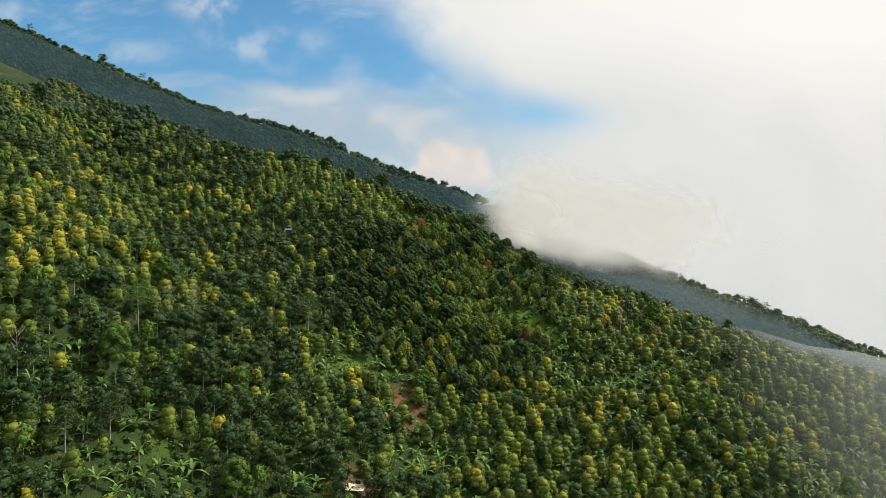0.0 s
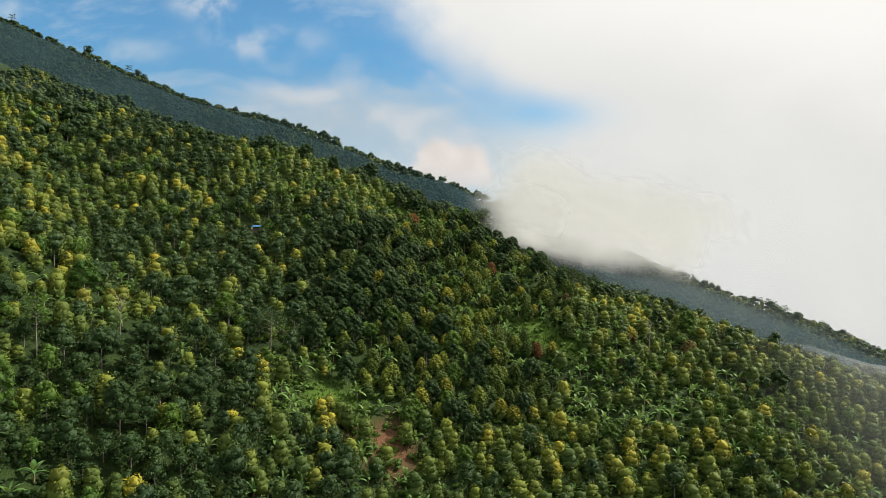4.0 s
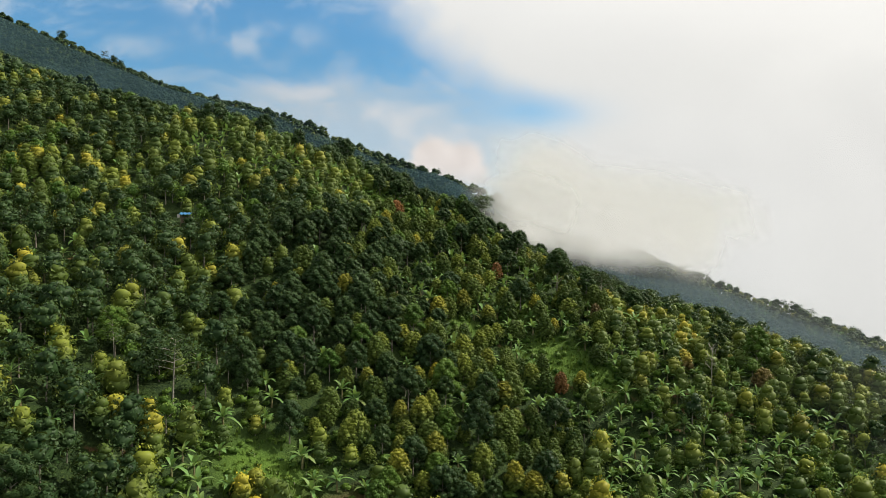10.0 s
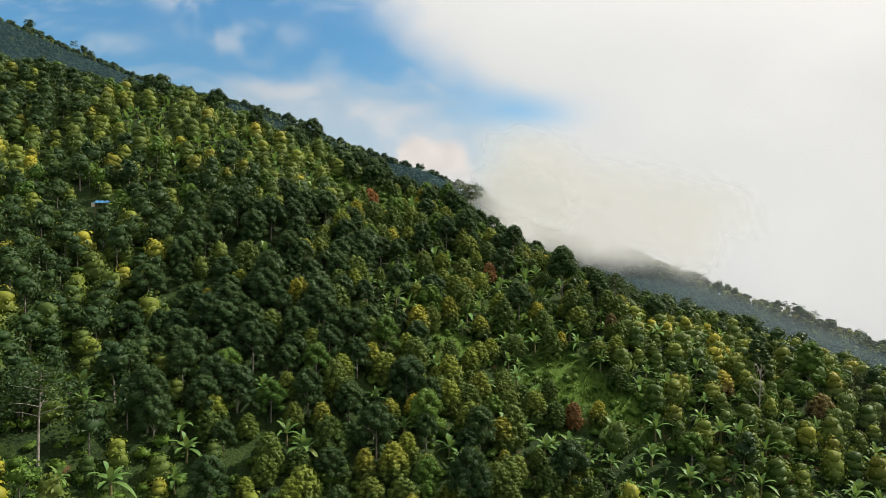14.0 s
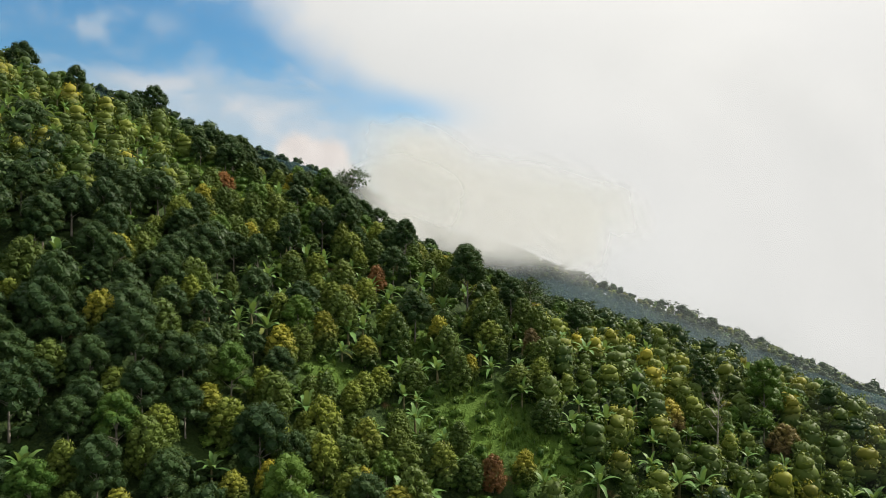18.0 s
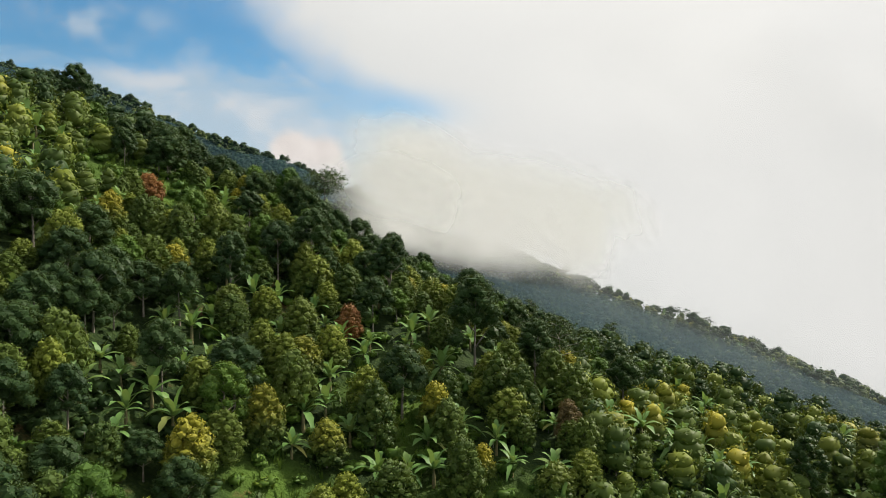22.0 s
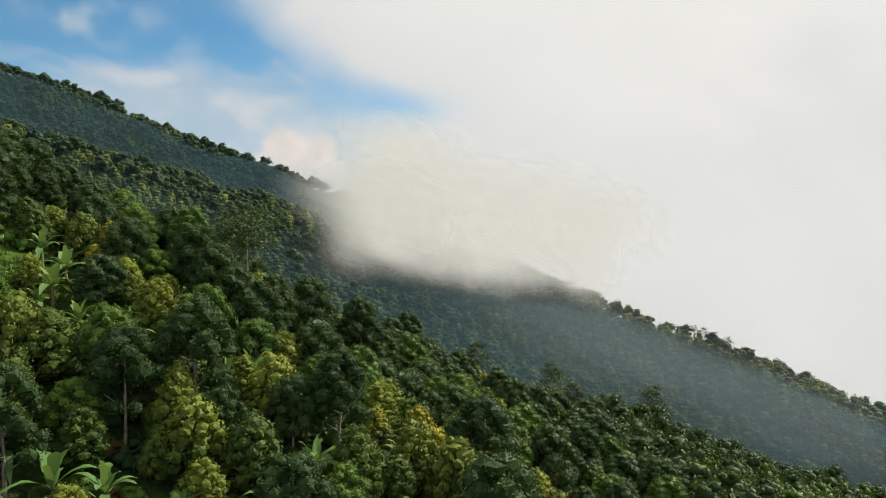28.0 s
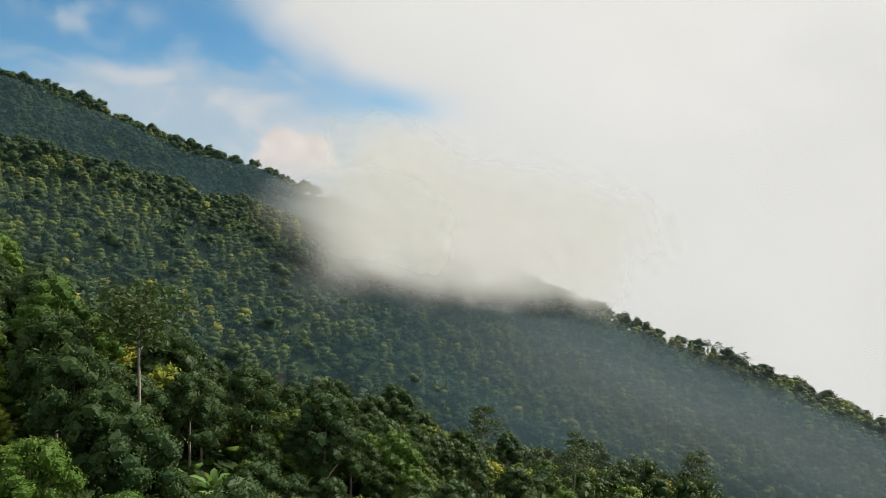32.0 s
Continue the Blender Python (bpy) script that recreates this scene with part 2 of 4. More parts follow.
def ground_material():
    m, n = material("hillside")
    where = n.add("ShaderNodeNewGeometry").outputs["Position"]
    big, mid, fine = n.noise(where, 0.03, 4.0), n.noise(where, 0.35, 5.0), n.noise(where, 3.0, 5.0)
    grass = n.mix(n.step(mid, 0.35, 0.68), (0.010, 0.022, 0.006), (0.022, 0.042, 0.009))
    grass = n.mix(n.step(fine, 0.45, 0.8), grass, (0.042, 0.064, 0.014))
    soil = n.mix(fine, (0.09, 0.042, 0.022), (0.17, 0.085, 0.045))
    bare = n.math("MAXIMUM", n.step(n.math("ADD", n.math("MULTIPLY", big, 0.6), n.math("MULTIPLY", mid, 0.4)), 0.60, 0.68), attribute(n, "soil"))
    green = n.mix(n.math("MULTIPLY", attribute(n, "meadow"), 0.8), grass, n.mix(mid, (0.050, 0.11, 0.012), (0.095, 0.155, 0.02)))
    colour = n.mix(bare, green, soil)
    shader = n.add("ShaderNodeBsdfPrincipled")
    n.link(colour, shader.inputs["Base Color"])
    shader.inputs["Roughness"].default_value = 0.9
    shader.inputs["Specular IOR Level"].default_value = 0.15
    relief = n.add("ShaderNodeBump")
    relief.inputs["Strength"].default_value, relief.inputs["Distance"].default_value = 0.8, 0.35
    n.link(fine, relief.inputs["Height"]), n.link(relief.outputs[0], shader.inputs["Normal"])
    out = n.add("ShaderNodeOutputMaterial")
    n.link(shader.outputs[0], out.inputs[0])
    return m


# ---- the lie of the land ----
def curve(x, xs, ys):
    """A smooth line through a few stations."""
    x = np.asarray(x, float)
    return sum(np.interp(x + d, xs, ys) for d in (-9, -4.5, 0, 4.5, 9)) / 5


def soft(v, r):
    """max(v, 0) with a rounded bend."""
    return np.where(v > 30 * r, v, r * np.logaddexp(0, np.clip(v / r, -60, 30)))


def rolling(x, y):
    return (2.2 * np.sin(x * 0.047 + 1.3 * np.sin(y * 0.021)) * np.cos(y * 0.039 + 0.6) + 1.2 * np.sin(x * 0.11 + y * 0.07)
            + 0.7 * np.sin(x * 0.19 - y * 0.16 + 1.0))


def spur(x, y, xs, front, back, top, s_front, s_back, r=10.0):
    """A hill whose crest lies between the lines front(x) and back(x), at height top(x)."""
    return curve(x, xs, top) - s_front * soft(curve(x, xs, front) - y, r) - s_back * soft(y - curve(x, xs, back), r)


def land(x, y):
    """Height of the ground."""
    x, y = np.asarray(x, float), np.asarray(y, float)
    near = spur(x, y, (-320, -160, -100, -45, -20, 5, 25, 40, 60, 75, 112, 160, 260, 420),
                (270, 285, 290, 288, 290, 278, 262, 246, 236, 232, 226, 222, 205, 190),
                (285, 300, 302, 298, 306, 306, 318, 330, 342, 344, 345, 342, 330, 310),
                (110, 58, 41, 32.6, 24.2, 7.2, -4.6, -12.0, -19.6, -22, -37, -52, -90, -160), 0.50, 0.50, 5.0)
    left = -48 - 0.60 * x + 0.06 * (y - 170) - 0.45 * soft(160 - y, 8) - 0.35 * soft(y - 275, 10) + 0.10 * soft(-x - 160, 20)
    left = np.where(x > 0, left - 0.0025 * x * x, left)
    second = spur(x, y, (-420, -180, -110, -86, -47, -26, 1, 67, 110, 150, 185, 207, 222, 238, 257, 278, 303, 338, 420, 600),
                  (600, 610, 614, 615, 617, 619, 625, 660, 688, 690, 668, 645, 608, 572, 552, 538, 524, 510, 485, 440),
                  (610, 622, 624, 625, 627, 629, 640, 675, 703, 705, 683, 660, 623, 587, 567, 553, 539, 525, 500, 460),
                  (175, 85, 61, 56, 48, 40, 31, 16, 8, -2, -15, -24, -36, -42, -54, -63, -74, -91, -140, -270), 0.27, 0.45, 4.0)
    far = spur(x, y, (-1400, -900, -614, -539, -478, -393, -338, -277, -212, -151, -108, -78, -50, -20, 17, 67, 120, 260, 500),
               (1250, 1080, 1000, 1006, 1015, 975, 948, 919, 887, 858, 837, 823, 810, 785, 756, 736, 715, 690, 640),
               (1290, 1120, 1010, 1016, 1025, 985, 958, 929, 897, 868, 847, 833, 820, 795, 766, 746, 725, 700, 650),
               (330, 330, 316, 283, 259, 218, 194, 170, 152, 130, 111, 98, 86, 74, 59, 34, -5, -80, -240), 0.50, 0.45, 4.0)
    low = -150 - 0.55 * soft(x - 150, 60) + 0.42 * soft(-x - 100, 80) - 0.40 * soft(y - 760, 40) * (1 / (1 + np.exp(-np.clip((x + 300) / 120, -40, 40)))) - 0.25 * soft(y - 1000, 100)
    low = np.maximum(low, -2400)
    z = low
    for part, k in ((near, 4.0), (left, 5.0), (second, 6.0), (far, 6.0)):
        z = np.maximum(z, part) + k * np.exp(-np.abs(z - part) / k) * 0.35
    reach = np.clip(1.6 - np.hypot(x, y - 300) / 1200, 0, 1)
    return z + rolling(x, y) * reach * 0.8 - 1.0


def spread(stations):
    """Grid lines: (from, to, step) stretches joined."""
    out = []
    for a, b, s in stations:
        out.extend(np.arange(a, b, s).tolist())
    return np.array(out + [stations[-1][1]])


# clearings: x, y, radius of grass; and of red soil
MEADOWS = ((25, 227, 6.5), (-9, 276, 7.5), (20, 243, 4), (33, 222, 4), (-22, 183, 5), (-50, 130, 2.5), (70, 205, 4), (-70, 290, 5), (8, 231, 3.5))
SOILS = ((-10, 176, 5), (-17, 145, 3.5), (-8, 181, 3))


def disc(x, y, spots, k=1.0):
    out = np.zeros_like(np.asarray(x, float))
    for cx, cy, r in spots:
        out = np.maximum(out, np.clip(1.6 - np.hypot(x - cx, (y - cy) * 1.2) / (r * k), 0, 1))
    return out


def mesh_of(name, verts, faces, materials, index=None, smooth=False, attributes=()):
    """A mesh from arrays; faces all of one size."""
    verts, faces = np.asarray(verts, np.float32), np.asarray(faces, np.int32)
    me = bpy.data.meshes.new(name)
    me.vertices.add(len(verts))
    me.vertices.foreach_set("co", verts.ravel())
    k = faces.shape[1]
    me.loops.add(faces.size)
    me.loops.foreach_set("vertex_index", faces.ravel())
    me.polygons.add(len(faces))
    me.polygons.foreach_set("loop_start", np.arange(0, faces.size, k, dtype=np.int32))
    for mat in materials:
        me.materials.append(mat)
    if index is not None:
        me.polygons.foreach_set("material_index", np.asarray(index, np.int32))
    me.polygons.foreach_set("use_smooth", np.full(len(faces), smooth))
    for key, values in attributes:
        me.attributes.new(key, "FLOAT", "POINT").data.foreach_set("value", np.asarray(values, np.float32))
    me.update(calc_edges=True)
    return me


def make_ground():
    xs = spread(((-4500, -1500, 300), (-1500, -700, 50), (-700, -200, 12), (-200, 320, 4), (320, 700, 14), (700, 1500, 60), (1500, 4500, 300)))
    ys = spread(((-1500, -200, 130), (-200, 60, 20), (60, 360, 4), (360, 720, 7), (720, 1300, 14), (1300, 4500, 200)))
    gx, gy = np.meshgrid(xs, ys)
    gx, gy = gx.ravel(), gy.ravel()
    w = len(xs)
    a = (np.arange(len(ys) - 1)[:, None] * w + np.arange(w - 1)[None]).ravel()
    me = mesh_of("ground", np.stack([gx, gy, land(gx, gy)], 1), np.stack([a, a + 1, a + w + 1, a + w], 1), [ground_material()], smooth=True,
                 attributes=(("soil", disc(gx, gy, SOILS)), ("meadow", disc(gx, gy, MEADOWS))))
    return tagged(new("ground", me), "steep grassy hillside with patches of bare red soil", "ground", kind="structure")


make_ground()


# ---- plants: shapes as arrays of triangles ----
class Shape:
    """Vertices, triangles, a material slot per triangle and the 'flush' of each vertex."""

    def __init__(self):
        self.v, self.f, self.m, self.w, self.n = [], [], [], [], 0

    def add(self, v, f, slot=0, flush=0.0):
        v = np.asarray(v, float)
        self.v.append(v)
        self.f.append(np.asarray(f, int) + self.n)
        self.m.append(np.full(len(f), slot))
        self.w.append(np.broadcast_to(np.asarray(flush, float), (len(v),)).copy())
        self.n += len(v)
        return self

    def done(self):
        self.v, self.f, self.m, self.w = np.concatenate(self.v), np.concatenate(self.f), np.concatenate(self.m), np.concatenate(self.w)
        return self

    def only(self, slot):
        """The arrays of one slot alone."""
        f = self.f[self.m == slot]
        used, back = np.unique(f, return_inverse=True)
        return self.v[used], back.reshape(-1, 3), self.w[used]


def ball(detail):
    bm = bmesh.new()
    bmesh.ops.create_icosphere(bm, subdivisions=detail, radius=1.0)
    v, f = np.array([p.co[:] for p in bm.verts]), np.array([[p.index for p in q.verts] for q in bm.faces])
    bm.free()
    return v, f


BALLS = {d: ball(d) for d in (1, 2, 3)}


def unit(v):
    return v / np.maximum(np.linalg.norm(v, axis=-1, keepdims=True), 1e-9)


def leaves(rng, where, face, size, slim=0.5, droop=0.3, loose=0.45):
    """Small pointed leaves, each of two triangles folded along the rib, lying on the crown like shingles: face is the way they look."""
    n = len(where)
    up = unit(face + rng.normal(0, loose, (n, 3)))
    way = unit(unit(np.cross(up, rng.normal(0, 1, (n, 3)))) + 0.45 * face + np.array([0, 0, -droop]))
    side = unit(np.cross(way, up))
    lift = np.cross(side, way)
    s = size * rng.uniform(0.6, 1.35, (n, 1))
    a, b = where - way * s * 0.35, where + way * s * 0.65
    m = where + lift * s * 0.06
    v = np.stack([a, m + side * s * slim * 0.5, b, m - side * s * slim * 0.5], 1).reshape(-1, 3)
    i = np.arange(n)[:, None] * 4
    return v, np.concatenate([i + [0, 1, 2], i + [0, 2, 3]])


def clad(shape, rng, centres, radii, count, size, slim=0.5, droop=0.3, loose=0.45, core=0.74, young=None, flat=0.85, cores=99):
    """Covers overlapping tufts with leaves, about count in all; young(point, way) gives the share of new shoots."""
    centres, radii = np.asarray(centres, float), np.asarray(radii, float)
    share = radii ** 2 / (radii ** 2).sum()
    for c, r in zip(centres[:cores], radii[:cores]):
        v, f = lump(rng, 2 if cores < 6 else 1, c, np.array([r, r, r * flat]) * core, 0.2)
        shape.add(v, f, 1, np.clip(young(v, unit(v - c)), 0, 1) * 0.8 if young else 0.0)
    pick = rng.choice(len(radii), int(count * 1.6), p=share)
    d = unit(rng.normal(0, 1, (len(pick), 3)) + [0, 0, 0.15])
    p = centres[pick] + d * radii[pick][:, None] * np.array([1, 1, flat]) * rng.uniform(0.82, 1.08, (len(pick), 1))
    inner = np.zeros(len(pick), bool)
    for k, (c, r) in enumerate(zip(centres, radii)):
        inner |= (np.linalg.norm(p - c, axis=1) < r * 0.86) & (pick != k)
    p, d = p[~inner][:count], d[~inner][:count]
    v, f = leaves(rng, p, d, size, slim, droop, loose)
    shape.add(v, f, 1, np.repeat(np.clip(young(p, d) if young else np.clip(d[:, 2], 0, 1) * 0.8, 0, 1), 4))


def tube(points, radii, sides=6):
    points, radii = np.asarray(points, float), np.asarray(radii, float)
    ring = np.stack([np.cos(np.arange(sides) * 2 * np.pi / sides), np.sin(np.arange(sides) * 2 * np.pi / sides), np.zeros(sides)], 1)
    v, f = [], []
    for k, (p, r) in enumerate(zip(points, radii)):
        d = unit(points[min(k + 1, len(points) - 1)] - points[max(k - 1, 0)])
        s = unit(np.cross(d, [0.3, 0.9, 0.1]))
        q = np.cross(d, s)
        v.append(p + r * (ring[:, :1] * s + ring[:, 1:2] * q))
    for k in range(len(points) - 1):
        for j in range(sides):
            a, b = k * sides + j, k * sides + (j + 1) % sides
            f += [[a, b, b + sides], [a, b + sides, a + sides]]
    return np.concatenate(v), np.array(f)


def lump(rng, detail, centre, radius, rough=0.16):
    """An uneven mass of twigs and inner leaves."""
    v, f = BALLS[detail]
    k = rng.normal(0, 1.6, (4, 3))
    bulge = 1 + rough * sum(np.sin(v @ q * 2.0 + i) for i, q in enumerate(k)) / 2
    return centre + v * bulge[:, None] * radius, f


def branching(shape, rng, height, base, lean=0.04, limbs=5, start=0.35, spread_r=1.2, radius=0.12, slot=0):
    bend = rng.normal(0, lean * height, 2)
    t = np.linspace(0, 1, 5)
    line = np.stack([bend[0] * t ** 2, bend[1] * t ** 2, t * (height + 0.4) - 0.4], 1)
    v, f = tube(line, radius * (1 - 0.72 * t))
    shape.add(v, f, slot)
    for k in range(limbs):
        s = rng.uniform(start, 0.9)
        a = k * 2.4 + rng.uniform(-0.5, 0.5)
        p = np.array([bend[0] * s ** 2, bend[1] * s ** 2, s * height])
        d = np.array([np.cos(a), np.sin(a), rng.uniform(0.5, 1.0)]) * spread_r * rng.uniform(0.6, 1.0)
        v, f = tube([p, p + d * 0.5 + [0, 0, 0.05], p + d], [radius * 0.42, radius * 0.28, radius * 0.1], 4)
        shape.add(v, f, slot)
    return line


def clove_tree(rng, detail, height=4.7, width=3.75):
    """A dense dome or cone of foliage down to near the ground, new shoots over the top. Slot 0 bark, slot 1 leaves."""
    s = Shape()
    if detail > 0:
        branching(s, rng, height * 0.8, 0, 0.02, 5 if detail > 1 else 0, 0.3, width * 0.3, 0.11)
    z0, r = rng.uniform(0.2, 0.6), width / 2
    taper, fork = rng.uniform(0.35, 0.95), rng.uniform(0, 6.28)

    def girth(t):
        return r * np.minimum(1.0, 0.62 + t / 0.3 * 0.38) * np.maximum(0.0, 1 - np.maximum(t - 0.12, 0) / 0.9) ** (0.26 + 0.26 * taper)

    lobes = {2: 64, 1: 22, 0: 9}[detail]
    spots, sizes = [np.array([0, 0, z0 + (height - z0) * q]) for q in (0.25, 0.5, 0.72)], [girth(q) * 0.72 for q in (0.25, 0.5, 0.72)]
    for k in range(lobes):
        t = 1 - ((k + rng.uniform(0, 1)) / lobes) ** 0.82
        a = k * 2.39996 + rng.uniform(-0.4, 0.4)
        own = rng.uniform(0.42, 0.66) * r / 1.9 * {2: 0.92, 1: 1.35, 0: 1.9}[detail]
        g = max(girth(t) * rng.uniform(0.86, 1.1) * (1 + 0.10 * np.cos(2 * (a - fork))) - own * 0.55, 0.0)
        spots.append(np.array([np.cos(a) * g, np.sin(a) * g, z0 + t * (height - z0 - own * 0.6)])), sizes.append(own)

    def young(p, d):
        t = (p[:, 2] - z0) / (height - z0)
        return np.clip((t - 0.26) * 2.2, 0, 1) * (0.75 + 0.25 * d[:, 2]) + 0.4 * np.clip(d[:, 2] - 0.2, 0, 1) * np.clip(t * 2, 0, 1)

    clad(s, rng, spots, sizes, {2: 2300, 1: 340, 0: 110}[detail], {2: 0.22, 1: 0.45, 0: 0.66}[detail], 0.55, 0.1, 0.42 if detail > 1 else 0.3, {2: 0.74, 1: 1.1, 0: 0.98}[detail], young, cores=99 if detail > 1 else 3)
    return s.done()


def broad_tree(rng, detail, height=9.0, width=6.5, clear=0.32, slim=0.55):
    """A round, limbed tree: several masses of leaves on forking boughs."""
    s = Shape()
    if detail > 0:
        branching(s, rng, height * 0.72, 0, 0.03, 7 if detail > 1 else 3, clear, width * 0.36, 0.17)
    masses = {2: 44, 1: 17, 0: 7}[detail]
    spots, sizes = [], []
    for k in range(masses):
        a, q = k * 2.39996 + rng.uniform(-0.3, 0.3), np.sqrt((k + 0.3) / masses)
        r = rng.uniform(0.75, 1.3) * width / 2 * {2: 0.25, 1: 0.36, 0: 0.5}[detail]
        top = height * (1 - 0.36 * q * q) - r * 0.8
        low = 0 if k % 2 else -0.36 * height * rng.uniform(0.2, 1)
        spots.append(np.array([np.cos(a) * q * width * 0.40, np.sin(a) * q * width * 0.40, max(top + low, height * clear)])), sizes.append(r)
    small = width / 6.5
    if detail < 2:
        spots.insert(0, np.array([0, 0, height * 0.62])), sizes.insert(0, width * 0.36)
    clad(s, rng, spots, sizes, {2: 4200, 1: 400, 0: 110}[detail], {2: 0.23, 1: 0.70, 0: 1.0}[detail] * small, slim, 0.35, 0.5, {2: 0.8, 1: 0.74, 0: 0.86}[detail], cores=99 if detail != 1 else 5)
    return s.done()


def slender_tree(rng, detail, height=14.0, width=4.5, start=0.52):
    """A tall bare pole with airy tiers of feathery leaves at the top."""
    s = Shape()
    line = branching(s, rng, height * 0.97, 0, 0.035, 0, radius=0.15)
    tiers = 15 if detail > 1 else 8
    leafy = {2: 120, 1: 40, 0: 8}[detail]
    for k in range(tiers):
        t = start + (1 - start) * (k + rng.uniform(0, 0.6)) / tiers
        a = k * 2.39996 + rng.uniform(-0.5, 0.5)
        reach = width / 2 * (1.15 - (0.7 if start < 0.6 else -0.1) * (t - start) / (1 - start)) * rng.uniform(0.6, 1.1)
        stem = np.array([np.interp(t, np.linspace(0, 1, 5), line[:, i]) for i in range(3)])
        tip = stem + np.array([np.cos(a) * reach, np.sin(a) * reach, 0.3 * reach])
        v, f = tube([stem, (stem + tip) / 2 + [0, 0, 0.1], tip], [0.06, 0.04, 0.02], 4)
        s.add(v, f, 0)
        p = tip + rng.normal(0, 1, (leafy, 3)) * np.array([0.55, 0.55, 0.22]) * max(reach, 0.8) * 0.75
        v, f = leaves(rng, p, unit(rng.normal(0, 0.35, (leafy, 3)) + [0, 0, 1]), {2: 0.36, 1: 0.8, 0: 1.3}[detail], 0.55, 0.1)
        s.add(v, f, 1, np.repeat(rng.uniform(0, 0.6, leafy), 4))
    return s.done()


def bare_tree(rng, detail, height=8.0, width=4.0):
    s = Shape()
    line = branching(s, rng, height, 0, 0.05, 0, radius=0.13)
    for k in range(11):
        t = rng.uniform(0.4, 0.97)
        a = k * 2.39996
        stem = np.array([np.interp(t, np.linspace(0, 1, 5), line[:, i]) for i in range(3)])
        d = np.array([np.cos(a) * 0.7, np.sin(a) * 0.7, 0.8]) * width * rng.uniform(0.25, 0.5)
        v, f = tube([stem, stem + d * 0.55, stem + d + [0, 0, 0.3]], [0.055, 0.035, 0.012], 4)
        s.add(v, f, 0)
        for j in range(3):
            q = stem + d * (0.45 + 0.2 * j)
            e = unit(d + rng.normal(0, 0.7, 3) * np.linalg.norm(d)) * rng.uniform(0.4, 1.0)
            v, f = tube([q, q + e], [0.025, 0.008], 3)
            s.add(v, f, 0)
    return s.done()


def banana_leaf(rng, length, wide, rise, steps=6):
    """One arching blade along +x, folded along the rib and torn a little at the edge."""
    t = np.linspace(0, 1, steps + 1)
    x = length * (t * np.cos(rise) * (1 - 0.12 * t) + 0.10 * t * t)
    z = length * (t * np.sin(rise) - (0.66 - 0.22 * rise) * t ** 2.2)
    w = wide / 2 * np.clip(np.sin(np.pi * (0.10 + 0.90 * t)) ** 0.55, 0.0, 1) * rng.uniform(0.62, 1.1, steps + 1)
    w[0], w[-1] = 0.04, 0.03
    v = np.concatenate([np.stack([x, 0 * x, z], 1), np.stack([x, w, z + 0.22 * w], 1), np.stack([x, -w, z + 0.22 * w], 1)])
    n, f = steps + 1, []
    for k in range(steps):
        f += [[k, k + 1, n + k + 1], [k, n + k + 1, n + k], [k, 2 * n + k + 1, k + 1], [k, 2 * n + k, 2 * n + k + 1]]
    return v, np.array(f)


def spin(v, a, up=0.0):
    c, s = np.cos(a), np.sin(a)
    return np.stack([v[:, 0] * c - v[:, 1] * s, v[:, 0] * s + v[:, 1] * c, v[:, 2] + up], 1)


def banana_plant(rng, detail, height=1.5):
    """A fleshy stem and a rosette of long blades. Slot 0 stem, slot 1 leaves; returned with its blades as separate pieces."""
    s = Shape()
    v, f = tube([[0, 0, -0.3], [0.03, 0, height * 0.5], [0.05, 0.02, height]], [0.16, 0.13, 0.07], 6 if detail > 1 else 4)
    s.add(v, f, 0)
    blades = []
    count = {2: 11, 1: 8, 0: 5}[detail]
    for k in range(count):
        young = k / (count - 1)
        v, f = banana_leaf(rng, rng.uniform(1.9, 2.9), rng.uniform(0.48, 0.70), 0.30 + 1.08 * young + rng.uniform(-0.18, 0.18), {2: 8, 1: 4, 0: 3}[detail])
        v = spin(v, k * 2.39996 + rng.uniform(-0.4, 0.4), height * (0.90 + 0.1 * young))
        flush = 0.9 if k == 0 and rng.random() < 0.6 else rng.uniform(0, 0.35)
        s.add(v, f, 1, flush)
        blades.append((v, f, np.full(len(v), flush)))
    s.blades = blades
    return s.done()


def shrub(rng, detail, height=1.5, width=1.9):
    s = Shape()
    for k in range(3):
        p = np.array([rng.uniform(-0.4, 0.4) * width, rng.uniform(-0.4, 0.4) * width, height * rng.uniform(0.3, 0.5)])
        r = width * rng.uniform(0.25, 0.4)
        v, f = lump(rng, 1, p, np.array([r, r, r * 0.8]), 0.25)
        s.add(v, f, 1, 0.1)
        m = 16
        d = unit(rng.normal(0, 1, (m, 3)) + [0, 0, 0.5])
        v, f = leaves(rng, p + d * r * 0.95, d, 0.5)
        s.add(v, f, 1, np.repeat(rng.uniform(0, 0.8, m), 4))
    s.add(*tube([[0, 0, -0.3], [0, 0, height * 0.5]], [0.05, 0.03], 3), 0)
    return s.done()


# ---- where the plants stand ----
rng = np.random.default_rng(7)


def jittered(x0, x1, y0, y1, step):
    gx, gy = np.meshgrid(np.arange(x0, x1, step), np.arange(y0, y1, step * 0.9))
    gx = gx + (np.arange(gx.shape[0])[:, None] % 2) * step / 2
    p = np.stack([gx.ravel(), gy.ravel()], 1)
    return p + rng.uniform(-0.36, 0.36, p.shape) * step


def wave(p, k, shift):
    """A slow, smooth field in -1..1 that gathers kinds into groves."""
    x, y = p[:, 0] * k, p[:, 1] * k
    return (np.sin(x + 1.7 * np.sin(y * 0.7 + shift)) + np.sin(1.3 * y + shift * 2 + 1.2 * np.sin(x * 0.9)) + np.sin(0.8 * (x + y) + shift * 3)) / 3


